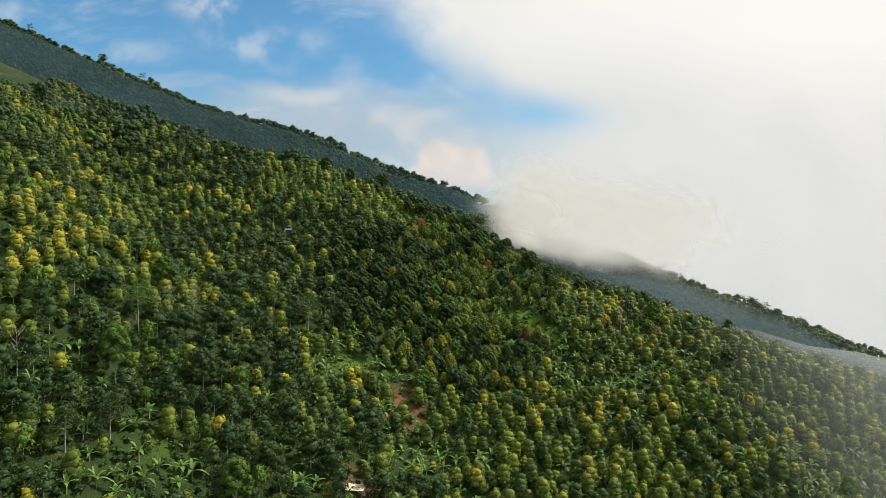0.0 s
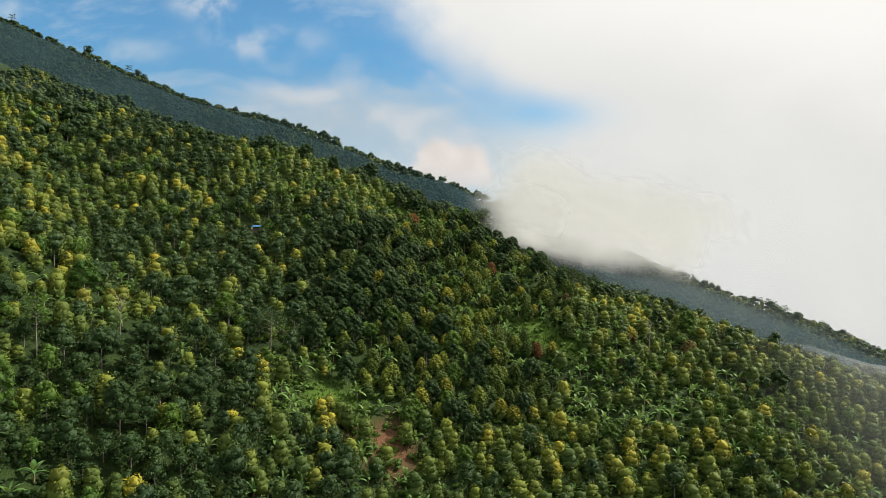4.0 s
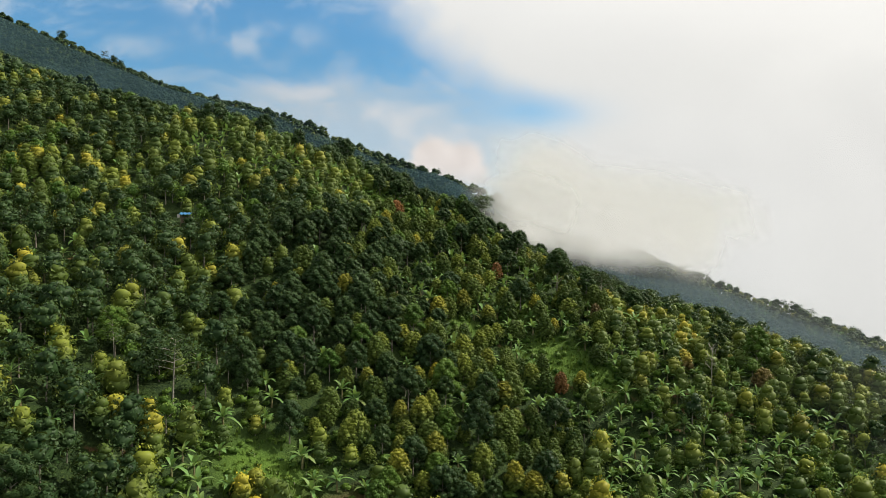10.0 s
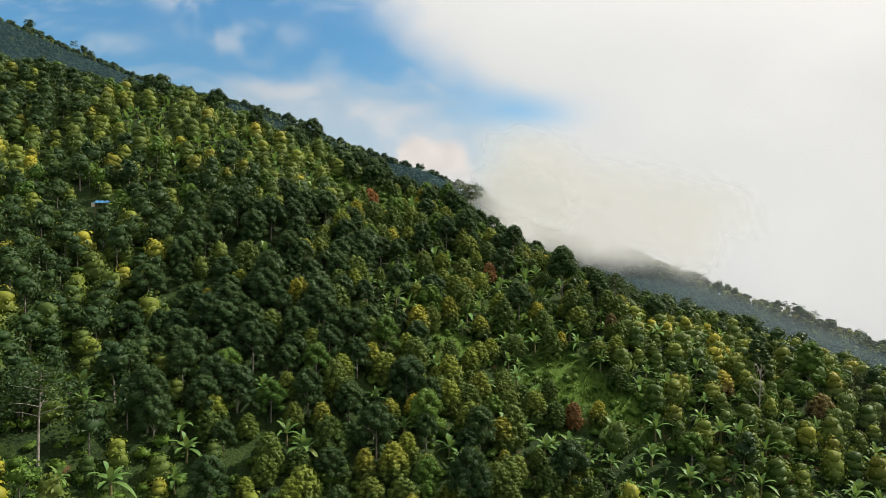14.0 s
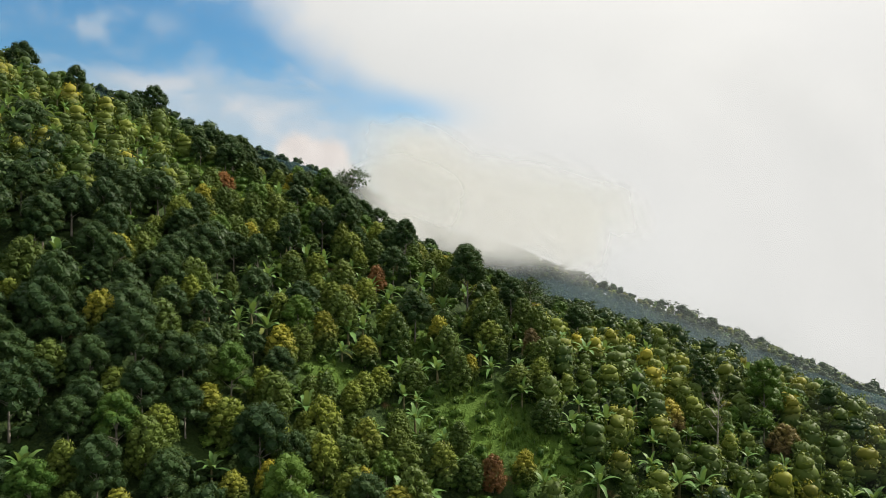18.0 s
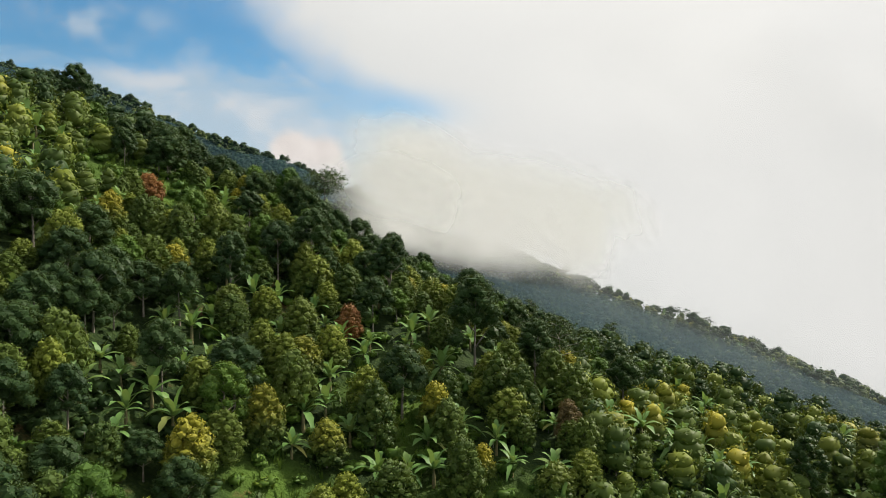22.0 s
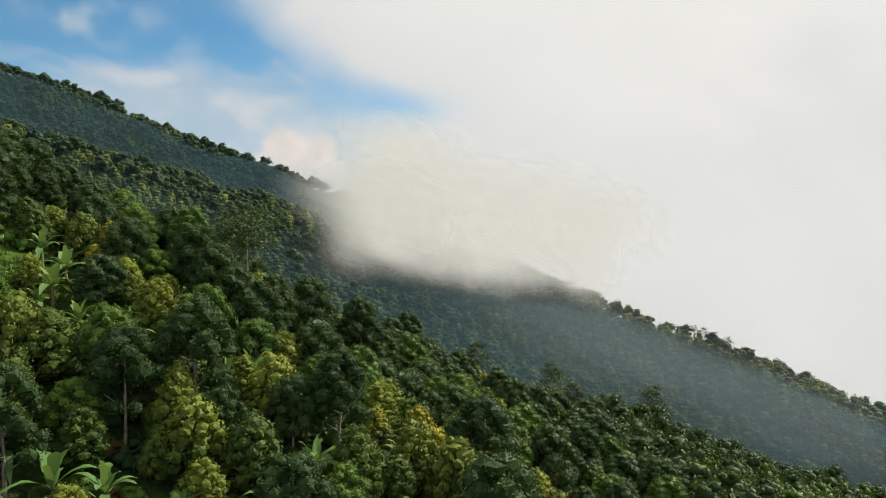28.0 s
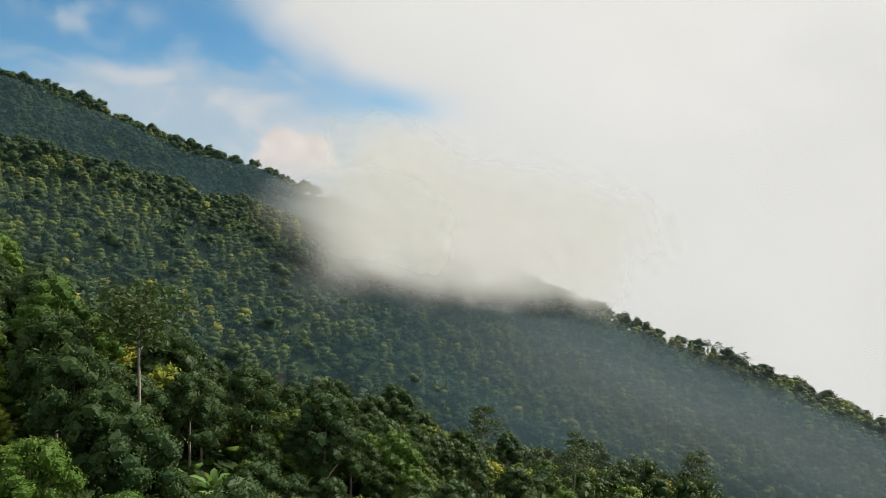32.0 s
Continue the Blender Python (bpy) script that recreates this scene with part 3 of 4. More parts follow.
def joined(name, shapes, picks, places, bark, leaf, label, category, shoots=1.0):
    """Many plants of one kind as one mesh: places are rows of x, y, z, turn, size, height factor, tint."""
    V, F, M, W, T, n = [], [], [], [], [], 0
    for k, s in enumerate(shapes):
        rows = places[picks == k]
        if not len(rows):
            continue
        c, q = np.cos(rows[:, 3])[:, None], np.sin(rows[:, 3])[:, None]
        x, y, z = s.v.T
        g = rows[:, 4][:, None]
        v = np.stack([(x * c - y * q) * g + rows[:, :1], (x * q + y * c) * g + rows[:, 1:2], z * g * rows[:, 5][:, None] + rows[:, 2:3]], 2)
        f = s.f[None] + (np.arange(len(rows)) * len(s.v))[:, None, None] + n
        V.append(v.reshape(-1, 3)), F.append(f.reshape(-1, 3))
        M.append(np.tile(s.m, len(rows))), W.append(np.tile(s.w * shoots, len(rows)))
        T.append(np.repeat(rows[:, 6], len(s.v)))
        n += len(rows) * len(s.v)
    me = mesh_of(name, np.concatenate(V), np.concatenate(F), [bark, leaf], np.concatenate(M), True,
                 (("flush", np.concatenate(W)), ("tint", np.concatenate(T))))
    return tagged(new(name, me), label, category, kind="stuff")


def part(name, v, f, mat, parent, label="", flush=None, smooth=False):
    ob = new(name, mesh_of(name, v, f, [mat], None, smooth, () if flush is None else (("flush", flush),)))
    ob.parent = parent
    if label:
        tagged(ob, label)
    return ob


def plant(name, shape, bark, leaf, label, category, group, pieces=("trunk", "crown")):
    """A single plant with its parts, standing at the origin."""
    root = tagged(new(name), label, category, group)
    v, f, w = shape.only(0)
    part(pieces[0], v, f, bark, root, smooth=True)
    if hasattr(shape, "blades"):
        for v, f, w in shape.blades:
            part("leaf", v, f, leaf, root, flush=w, smooth=True)
    elif (shape.m == 1).any():
        v, f, w = shape.only(1)
        part(pieces[1], v, f, leaf, root, flush=w)
    return root


def stand(kinds, x, y, turn, size, tall=1.0, sink=0.0):
    """Sets a copy of one of the kinds on the slope."""
    ob = kinds[int(rng.integers(len(kinds)))]
    m = pose(x, y, float(land(x, y)) - sink, 0, 0, turn) @ Matrix.Diagonal((size, size, size * tall, 1))
    made = copy_thing(ob, m)
    made.matrix_basis = m
    return made


def drop(kinds):
    """Takes away the patterns once they are copied."""
    for ob in kinds:
        for o in (*ob.children_recursive, ob):
            bpy.data.objects.remove(o)


def rows_at(p, tall=(0.82, 1.12), size=(0.8, 1.25)):
    n = len(p)
    return np.stack([p[:, 0], p[:, 1], land(p[:, 0], p[:, 1]) - 0.1, rng.uniform(0, 6.28, n), rng.uniform(*size, n), rng.uniform(*tall, n), rng.uniform(0, 1, n)], 1)


# single trees that stand out: kind, x, y, height of the top above z = 0, width
LANDMARKS = (
    # along the crest
    ("dark", 29.5, 250.5, -0.5, 6.6), ("dark", 26.0, 294.0, 4.8, 5.6), ("dark", 20.5, 294.0, 7.0, 6.0), ("dark", 14.0, 299.0, 9.0, 6.5),
    ("umbrella", 14.4, 283.5, 13.4, 3.1), ("fresh", 9.0, 285.5, 14.6, 5.2), ("fresh", 4.0, 286.0, 14.6, 4.2), ("slender", 12.0, 296.0, 12.5, 4.2),
    ("dark", -25.0, 300.0, 32.0, 6.5), ("dark", -28.0, 299.0, 33.5, 5.0), ("dark", -47.0, 292.0, 37.5, 6.0), ("dark", -37.0, 290.0, 34.5, 4.5),
    ("dark", 60.5, 236.5, -14.5, 4.5), ("dark", 47.0, 250.0, -10.0, 5.0), ("slender", 40.0, 252.0, -6.0, 5.0), ("dark", 36.0, 249.0, -4.5, 4.5),
    ("dark", -106.0, 294.0, 47.0, 6.0), ("dark", -139.0, 297.0, 60.0, 6.0), ("dark", -157.0, 282.0, 65.0, 6.0), ("fresh", 67.5, 232.5, -14.0, 5.5),
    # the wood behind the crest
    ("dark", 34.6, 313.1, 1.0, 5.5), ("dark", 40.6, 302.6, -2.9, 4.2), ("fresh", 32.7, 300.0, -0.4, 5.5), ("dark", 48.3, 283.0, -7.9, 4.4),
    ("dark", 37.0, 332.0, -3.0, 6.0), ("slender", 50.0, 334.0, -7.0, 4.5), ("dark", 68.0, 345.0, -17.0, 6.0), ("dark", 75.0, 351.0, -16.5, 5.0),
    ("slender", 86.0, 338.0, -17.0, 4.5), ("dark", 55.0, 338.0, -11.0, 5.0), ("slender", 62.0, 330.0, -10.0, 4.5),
    # the face of the slope
    ("dark", 12.0, 264.0, 7.3, 5.6), ("dark", 21.5, 262.0, 4.2, 4.6), ("fresh", 6.0, 266.0, 6.5, 4.0), ("dark", 32.1, 264.1, -0.4, 5.6),
    ("dark", 20.1, 241.8, -6.9, 5.4), ("fresh", 4.3, 234.6, -6.9, 4.5), ("russet", 35.6, 237.9, -10.0, 3.0), ("dark", 0.9, 212.7, -15.4, 6.1),
    ("fresh", -10.9, 209.0, -13.2, 4.2), ("coral", 24.8, 217.6, -20.0, 3.0), ("coral", -8.4, 271.0, 13.0, 4.3), ("coral", 15.7, 251.2, -2.6, 3.0),
    ("bare", 54.7, 223.3, -18.0, 3.4), ("bare", 70.0, 236.0, -13.5, 3.8), ("russet", 51.0, 228.5, -18.5, 4.8), ("russet", 66.0, 226.0, -17.0, 4.4),
    ("dark", -20.0, 246.0, 7.0, 5.0), ("dark", -36.0, 262.0, 21.0, 5.5), ("dark", 3.0, 256.0, 5.0, 4.6),
    ("dark", 111.5, 213.5, -39.0, 6.0), ("fresh", 40.0, 212.0, -26.0, 4.5), ("dark", 84.0, 214.0, -29.0, 5.5),
    # the shoulder on the left
    ("fresh", -62.0, 137.0, -12.5, 6.4), ("fresh", -66.3, 172.0, -1.5, 6.5), ("dark", -56.5, 157.9, -12.5, 7.6), ("dark", -72.2, 154.5, -3.5, 6.6),
    ("dark", -52.0, 166.0, -13.0, 5.6), ("dark", -49.0, 148.0, -20.0, 6.2), ("fresh", -46.4, 193.8, -9.0, 5.0), ("slender", -34.5, 185.5, -12.5, 6.5),
    ("slender", -61.7, 118.2, -25.5, 4.1), ("slender", -57.2, 124.5, -26.2, 3.9), ("bare", -74.5, 126.7, -12.0, 4.4), ("bare", -58.0, 168.5, -9.0, 4.0),
    ("russet", -63.3, 176.0, -7.3, 3.6), ("fresh", -36.0, 126.0, -36.0, 6.5), ("dark", -33.0, 137.0, -36.0, 6.5), ("dark", -42.0, 160.0, -21.0, 6.0),
)
# groves of bananas: x, y, radius
GROVES = ((-0.5, 241.4, 4.5), (-1.9, 231.0, 4), (11.5, 239.0, 3.5), (20.6, 249.2, 3.5), (31.0, 234.7, 4), (26.7, 248.5, 4), (-1.5, 275.0, 5), (3.0, 269.0, 4),
          (5.0, 247.5, 5), (13.5, 250.6, 3), (27.7, 215.7, 5), (35.0, 208.0, 6), (33.5, 224.8, 4), (-44, 248, 5), (-22.4, 227, 5), (-5, 234, 5), (-64, 213.7, 7),
          (-27, 175, 6), (-15.7, 182, 5), (35.6, 198.7, 7), (53.5, 198.4, 8), (-10.4, 179, 4), (17, 283, 4), (42, 203, 7), (60, 210, 6), (-61, 117, 6), (-55, 121, 6),
          (-46, 127, 6), (-38, 119, 6), (-26, 139, 5), (-14, 150, 5), (-5, 158, 6), (48, 214, 5), (-68, 133, 6), (72, 216, 6), (-50, 112, 8))
# clove trees in full young leaf, their yellow also painting a sunlit patch: x, y, radius
YELLOWS = ((-87, 154, 15), (-79, 174, 12), (-52, 181, 8), (-96, 185, 14))
SPOTS = np.array([(x, y, w) for _, x, y, _, w in LANDMARKS])
HUTS = ((-18.2, 141.0, 5.0), (-50.3, 235.0, 3.0))


# stands of dark wood, their deep green also replacing shade on the slope: x, y, radius
WOODS = ((-62, 120, 20), (-48, 133, 14), (-68, 140, 10), (-45, 168, 12), (-68, 214, 18), (-15, 212, 11), (-20, 234, 9), (-26, 224, 10), (-12, 232, 7), (0, 233, 5), (-6, 241, 6), (-5, 207, 8), (9, 265, 6), (15, 263, 5))


def free(p, gap=0.42):
    """Keeps the ground clear round landmarks, clearings and huts."""
    ok = disc(p[:, 0], p[:, 1], MEADOWS, 0.75) < 0.35
    ok &= disc(p[:, 0], p[:, 1], SOILS, 0.7) < 0.5
    for x, y, w in SPOTS:
        ok &= np.hypot(p[:, 0] - x, p[:, 1] - y) > w * gap
    for x, y, r in HUTS:
        ok &= np.hypot(p[:, 0] - x, p[:, 1] - y) > r * 0.8
    return p[ok]


def plant_near():
    """The hillside that the drone flies over."""
    p = jittered(-205, 225, 92, 365, 3.3)
    p = p[land(p[:, 0], p[:, 1]) > -105]
    p = free(p)
    n = len(p)
    grove, mix = wave(p, 0.055, 1.0), rng.uniform(0, 1, n)
    kind = np.where(mix < 0.64, 0, np.where(mix < 0.78, 1, np.where(mix < 0.86, 2, 3)))      # clove, dark, fresh, banana
    kind = np.where((grove > 0.3) & (mix > 0.62), 3, kind)
    kind = np.where((grove < -0.45) & (mix > 0.60), 1, kind)
    # behind the crest more dark kinds, their colour standing in for cloud shade
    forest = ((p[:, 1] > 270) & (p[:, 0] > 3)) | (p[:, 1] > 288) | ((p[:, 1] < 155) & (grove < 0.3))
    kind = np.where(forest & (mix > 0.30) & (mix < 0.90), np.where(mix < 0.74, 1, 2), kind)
    kind = np.where((disc(p[:, 0], p[:, 1], WOODS, 0.8) > 0.4) & (mix > 0.22) & (mix < 0.86), 1, kind)
    kind = np.where((p[:, 0] < -6) & (grove < 0.2) & (mix > 0.44) & (mix < 0.64), 1, kind)
    kind = np.where((kind == 1) & (p[:, 0] > 14) & (p[:, 1] < 248) & (mix > 0.69), 0, kind)
    grown = disc(p[:, 0], p[:, 1], GROVES, 0.85)
    kind = np.where((grown > 0.4) & (mix > 0.18), 3, kind)
    kind = np.where((mix > 0.995) & (p[:, 1] < 240), 4, kind)                                                       # slender
    # distance from the stretch of slope under the flight
    a, b = np.array([0.0, 215.0]), np.array([26.0, 296.0])
    s = np.clip((p - a) @ (b - a) / ((b - a) @ (b - a)), 0, 1)[:, None]
    away = np.linalg.norm(p - (a + s * (b - a)), axis=1)
    kinds = (("clove", clove_tree, BARK, 300, 6), ("dark", broad_tree, BARK, 290, 4), ("fresh", broad_tree, BARK, 110, 3),
             ("musa", banana_plant, STEM, 260, 5), ("slender", slender_tree, PALE_BARK, 25, 2))
    words = {"clove": ("clove_tree", "bushy green clove tree with yellow young leaves on top", "tree", "clove trees on the slope"),
             "dark": ("broadleaf_tree", "dark green round broadleaf tree on the slope", "tree", "broadleaf trees on the slope"),
             "fresh": ("leafy_tree", "fresh green leafy tree among the clove trees", "tree", "leafy trees on the slope"),
             "musa": ("banana_plant", "banana plant with long pale green arching leaves", "banana plant", "banana plants on the slope"),
             "slender": ("slender_tree", "tall slender tree with bare pale trunk and airy crown", "tree", "slender trees on the slope")}
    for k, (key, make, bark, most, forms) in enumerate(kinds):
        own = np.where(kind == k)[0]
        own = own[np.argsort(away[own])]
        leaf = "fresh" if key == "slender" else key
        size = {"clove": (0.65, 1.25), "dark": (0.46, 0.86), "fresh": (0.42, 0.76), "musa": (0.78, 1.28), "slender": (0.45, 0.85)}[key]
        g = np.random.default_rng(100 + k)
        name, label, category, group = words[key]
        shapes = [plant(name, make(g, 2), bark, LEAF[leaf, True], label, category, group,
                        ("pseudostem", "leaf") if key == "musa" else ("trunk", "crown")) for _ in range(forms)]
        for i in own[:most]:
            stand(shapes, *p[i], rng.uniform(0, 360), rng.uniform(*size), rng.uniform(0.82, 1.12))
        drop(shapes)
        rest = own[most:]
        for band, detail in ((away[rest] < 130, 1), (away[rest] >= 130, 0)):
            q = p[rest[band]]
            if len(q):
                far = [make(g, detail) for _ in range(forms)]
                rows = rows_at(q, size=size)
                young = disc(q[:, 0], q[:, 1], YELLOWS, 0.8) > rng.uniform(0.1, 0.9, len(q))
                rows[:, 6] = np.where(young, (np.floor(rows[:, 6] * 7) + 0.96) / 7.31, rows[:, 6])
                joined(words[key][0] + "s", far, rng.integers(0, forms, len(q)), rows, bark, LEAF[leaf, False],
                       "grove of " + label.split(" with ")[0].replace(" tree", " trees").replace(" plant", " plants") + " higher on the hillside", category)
    # undergrowth
    q = np.concatenate([jittered(-45, 75, 165, 325, 2.7), jittered(-130, 140, 90, 345, 4.6), jittered(-100, -18, 92, 172, 2.8)])
    q = q[land(q[:, 0], q[:, 1]) > -80]
    g = np.random.default_rng(55)
    # dim: dark leaf colour puts deep shade into the gaps among the trees
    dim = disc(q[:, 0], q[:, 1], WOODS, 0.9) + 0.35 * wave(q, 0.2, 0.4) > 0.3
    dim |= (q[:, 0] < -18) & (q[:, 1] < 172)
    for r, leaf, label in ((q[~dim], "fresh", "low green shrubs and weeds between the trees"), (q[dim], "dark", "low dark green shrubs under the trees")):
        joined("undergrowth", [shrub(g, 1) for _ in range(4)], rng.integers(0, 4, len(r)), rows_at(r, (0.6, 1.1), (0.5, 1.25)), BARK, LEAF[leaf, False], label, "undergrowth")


def plant_far():
    """The hills behind."""
    g = np.random.default_rng(77)
    for x0, x1, y0, y1, step, size in ((-320, 430, 365, 720, 5.6, (1.0, 1.9)), (-760, 300, 720, 1090, 7.0, (1.2, 2.0)), (-420, -205, 120, 365, 5.5, (0.9, 1.4)),
                                       (225, 420, 150, 365, 6.5, (0.9, 1.4))):
        p = jittered(x0, x1, y0, y1, step)
        z = land(p[:, 0], p[:, 1])
        p = p[(z > -135) & ((p[:, 0] > -330) | (p[:, 1] > 480))]
        mix = rng.uniform(0, 1, len(p)) + 0.2 * wave(p, 0.03, 2.0)
        # far ridge: mostly dark leaves, so the cloud's shadow lies in their colour
        if y0 == 720:
            mix = mix + 0.35
        for low, high, make, leaf, name, label in ((-1, 0.62, clove_tree, "clove", "clove_trees", "far clove trees on the misty hill"),
                                                   (0.62, 0.92 if y0 < 720 else 2, broad_tree, "dark", "broadleaf_trees", "far dark broadleaf trees on the misty hill"),
                                                   (0.92 if y0 < 720 else 2, 2, banana_plant, "musa", "banana_plants", "far banana plants on the misty hill")):
            q = p[(mix >= low) & (mix < high)]
            if not len(q):
                continue
            k = 0.72 if make is broad_tree else 1.0
            joined(name, [make(g, 0) for _ in range(5)], rng.integers(0, 5, len(q)), rows_at(q, (0.66, 1.0), (size[0] * k, size[1] * k)),
                   BARK, LEAF[leaf, False], label, "trees", 0.55)


def plant_landmarks():
    g = np.random.default_rng(31)
    words = {"dark": ("broadleaf_tree", "dark green broadleaf tree standing out of the slope"), "fresh": ("leafy_tree", "light green leafy tree on the slope"),
             "slender": ("slender_tree", "tall slender tree with bare pale trunk and airy crown"), "umbrella": ("umbrella_tree", "slim tree with a flat spreading umbrella crown"), "coral": ("coral_tree", "small tree with rust red foliage"),
             "bare": ("bare_tree", "leafless grey tree with thin branches"), "russet": ("dry_tree", "dry tree with dull brown foliage")}
    for kind, x, y, top, width in LANDMARKS:
        z = float(land(x, y))
        high = min(max(top - z, width * 0.8), {"coral": 4.2, "russet": 4.6, "bare": 8.0, "slender": 17.0, "umbrella": 12.0}.get(kind, width * 1.8))
        if kind == "slender":
            s = slender_tree(g, 2, high, width)
        elif kind == "umbrella":
            s = slender_tree(g, 2, high, width, 0.74)
        elif kind == "bare":
            s = bare_tree(g, 2, high, width)
        elif kind in ("coral", "russet"):
            s = clove_tree(g, 2, high, width)
        else:
            s = broad_tree(g, 2, high, width, 0.3 if high > 6 else 0.15)
        leaf = {"slender": "dark", "bare": "dark", "umbrella": "dark"}.get(kind, kind)
        name, label = words[kind]
        ob = plant(name, s, PALE_BARK if kind in ("slender", "bare", "umbrella") else BARK, LEAF[leaf, True], label, "tree", "", ("trunk", "crown") if kind != "bare" else ("trunk", "branches"))
        ob.matrix_basis = pose(x, y, z, 0, 0, float(g.uniform(0, 360)))


def far_crest(x):
    return curve(x, (-900, -614, -478, -338, -151, -20, 67, 260), (1080, 1003, 1018, 951, 861, 788, 739, 693))


def second_crest(x):
    return curve(x, (-420, -86, 1, 67, 110, 150, 207, 238, 303, 420), (603, 618, 630, 666, 694, 696, 651, 578, 530, 491))


def plant_skyline():
    """Trees that stand against the sky on the far ridge and on the misty hill."""
    g = np.random.default_rng(5)
    stations = (-614, -539, -478, -393, -338, -277, -212, -151, -108, -78, -50, -20, 17, 67)
    back = (1005, 1011, 1020, 980, 953, 924, 892, 863, 842, 828, 815, 790, 761, 741)
    label = "dark tree on the skyline of a misty ridge"
    forms = [plant("skyline_tree", broad_tree(g, 1, 10, 8.0, 0.3), BARK, LEAF["dark", True], label, "tree", "trees on the skyline") for _ in range(3)]
    forms += [plant("skyline_tree", slender_tree(g, 1, 13, 7.0), BARK, LEAF["dark", True], label, "tree", "trees on the skyline") for _ in range(2)]
    rows = [(-479, 1.9, 0), (-410, 1.35, 3), (-396, 1.5, 0), (-385, 1.3, 1), (-352, 1.2, 2), (-600, 1.2, 1), (-575, 1.2, 3), (-540, 0.9, 0)]
    x = -335.0
    while x < 25:
        rows.append((x, float(g.uniform(0.45, 0.95)), int(g.integers(5))))
        x += float(g.choice([4, 6, 9, 14, 24])) * float(g.uniform(0.7, 1.3))
    rows = [(x, float(np.interp(x, stations, back)), size, form) for x, size, form in rows]
    x = 96.0
    while x < 345:
        rows.append((x, float(second_crest(x)) + float(g.uniform(-5, 5)), float(g.uniform(0.42, 0.85)), int(g.integers(5))))
        x += float(g.choice([3, 5, 8, 13])) * float(g.uniform(0.7, 1.3))
    for x, y, size, form in rows:
        m = pose(x, y, float(land(x, y)) - 0.3, 0, 0, float(g.uniform(0, 360))) @ Matrix.Scale(size, 4)
        copy_thing(forms[form], m).matrix_basis = m
    drop(forms)


# ---- mist ----
def mist_material(name, colour, scale, ragged=0.0):
    """Drifting droplets: they let part of the light through; 'veil' on the mesh says how thick they lie, ragged how torn their edge is."""
    m, n = material(name)
    where = n.add("ShaderNodeNewGeometry").outputs["Position"]
    flow = n.noise(n.mapping(where, (1, 1, 1.4), (0, 0, 0), (0, -0.5, 0)), scale, 5.0, 0.5, 0.6)
    veil = attribute(n, "veil")
    if ragged:
        much = n.step(n.math("ADD", veil, n.math("MULTIPLY", n.math("SUBTRACT", flow, 0.5), ragged)), 0.02, 0.90)
        much = n.math("MULTIPLY", much, n.step(veil, 0.0, 0.22, 0.0, 0.97))
    else:
        much = n.math("MULTIPLY", veil, n.step(flow, 0.2, 0.75, 0.6, 1.3), clamp=True)
    # normal turned to the sun by hand, for the look of light scattered by droplets
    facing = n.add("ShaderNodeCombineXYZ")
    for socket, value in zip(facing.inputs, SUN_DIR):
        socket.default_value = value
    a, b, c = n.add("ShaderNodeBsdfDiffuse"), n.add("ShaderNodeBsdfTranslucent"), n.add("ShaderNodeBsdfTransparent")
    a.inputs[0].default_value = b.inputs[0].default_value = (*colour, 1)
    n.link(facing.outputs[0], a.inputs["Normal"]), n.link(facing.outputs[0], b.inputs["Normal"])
    both, out = n.add("ShaderNodeMixShader"), n.add("ShaderNodeMixShader")
    both.inputs[0].default_value = 0.5
    n.link(a.outputs[0], both.inputs[1]), n.link(b.outputs[0], both.inputs[2])
    n.link(much, out.inputs[0]), n.link(c.outputs[0], out.inputs[1]), n.link(both.outputs[0], out.inputs[2])
    end = n.add("ShaderNodeOutputMaterial")
    n.link(out.outputs[0], end.inputs[0])
    return m


def mist(name, y, slant, x0, x1, z0, z1, veil, mat, label, step=10.0, lean=0.5, wide=False):
    """A sheet of mist, further off to the right by slant and leaning back by lean; veil(x, z, height over the ground) in 0..1."""
    xs, zs = np.arange(x0, x1 + step, step), np.arange(z0, z1 + step, step)
    if wide:
        xs = spread(((-1500, x0 - 40, 60), (x0 - 40, x1 + 40, step), (x1 + 40, 2400, 90)))
        zs = spread(((-500, z0 - 20, 40), (z0 - 20, z1 + 20, step), (z1 + 20, 1200, 70)))
    gx, gz = np.meshgrid(xs, zs)
    gx, gz = gx.ravel(), gz.ravel()
    gy = y + slant * gx + lean * gz
    w = len(xs)
    a = (np.arange(len(zs) - 1)[:, None] * w + np.arange(w - 1)[None]).ravel()
    ob = new(name, mesh_of(name, np.stack([gx, gy, gz], 1), np.stack([a, a + 1, a + w + 1, a + w], 1), [mat], smooth=True,
                           attributes=(("veil", np.clip(veil(gx, gz, gz - land(gx, gy)), 0, 1)),)))
    return tagged(ob, label, "mist", kind="stuff")


def ramp(v, a, b):
    t = np.clip((v - a) / (b - a), 0, 1)
    return t * t * (3 - 2 * t)


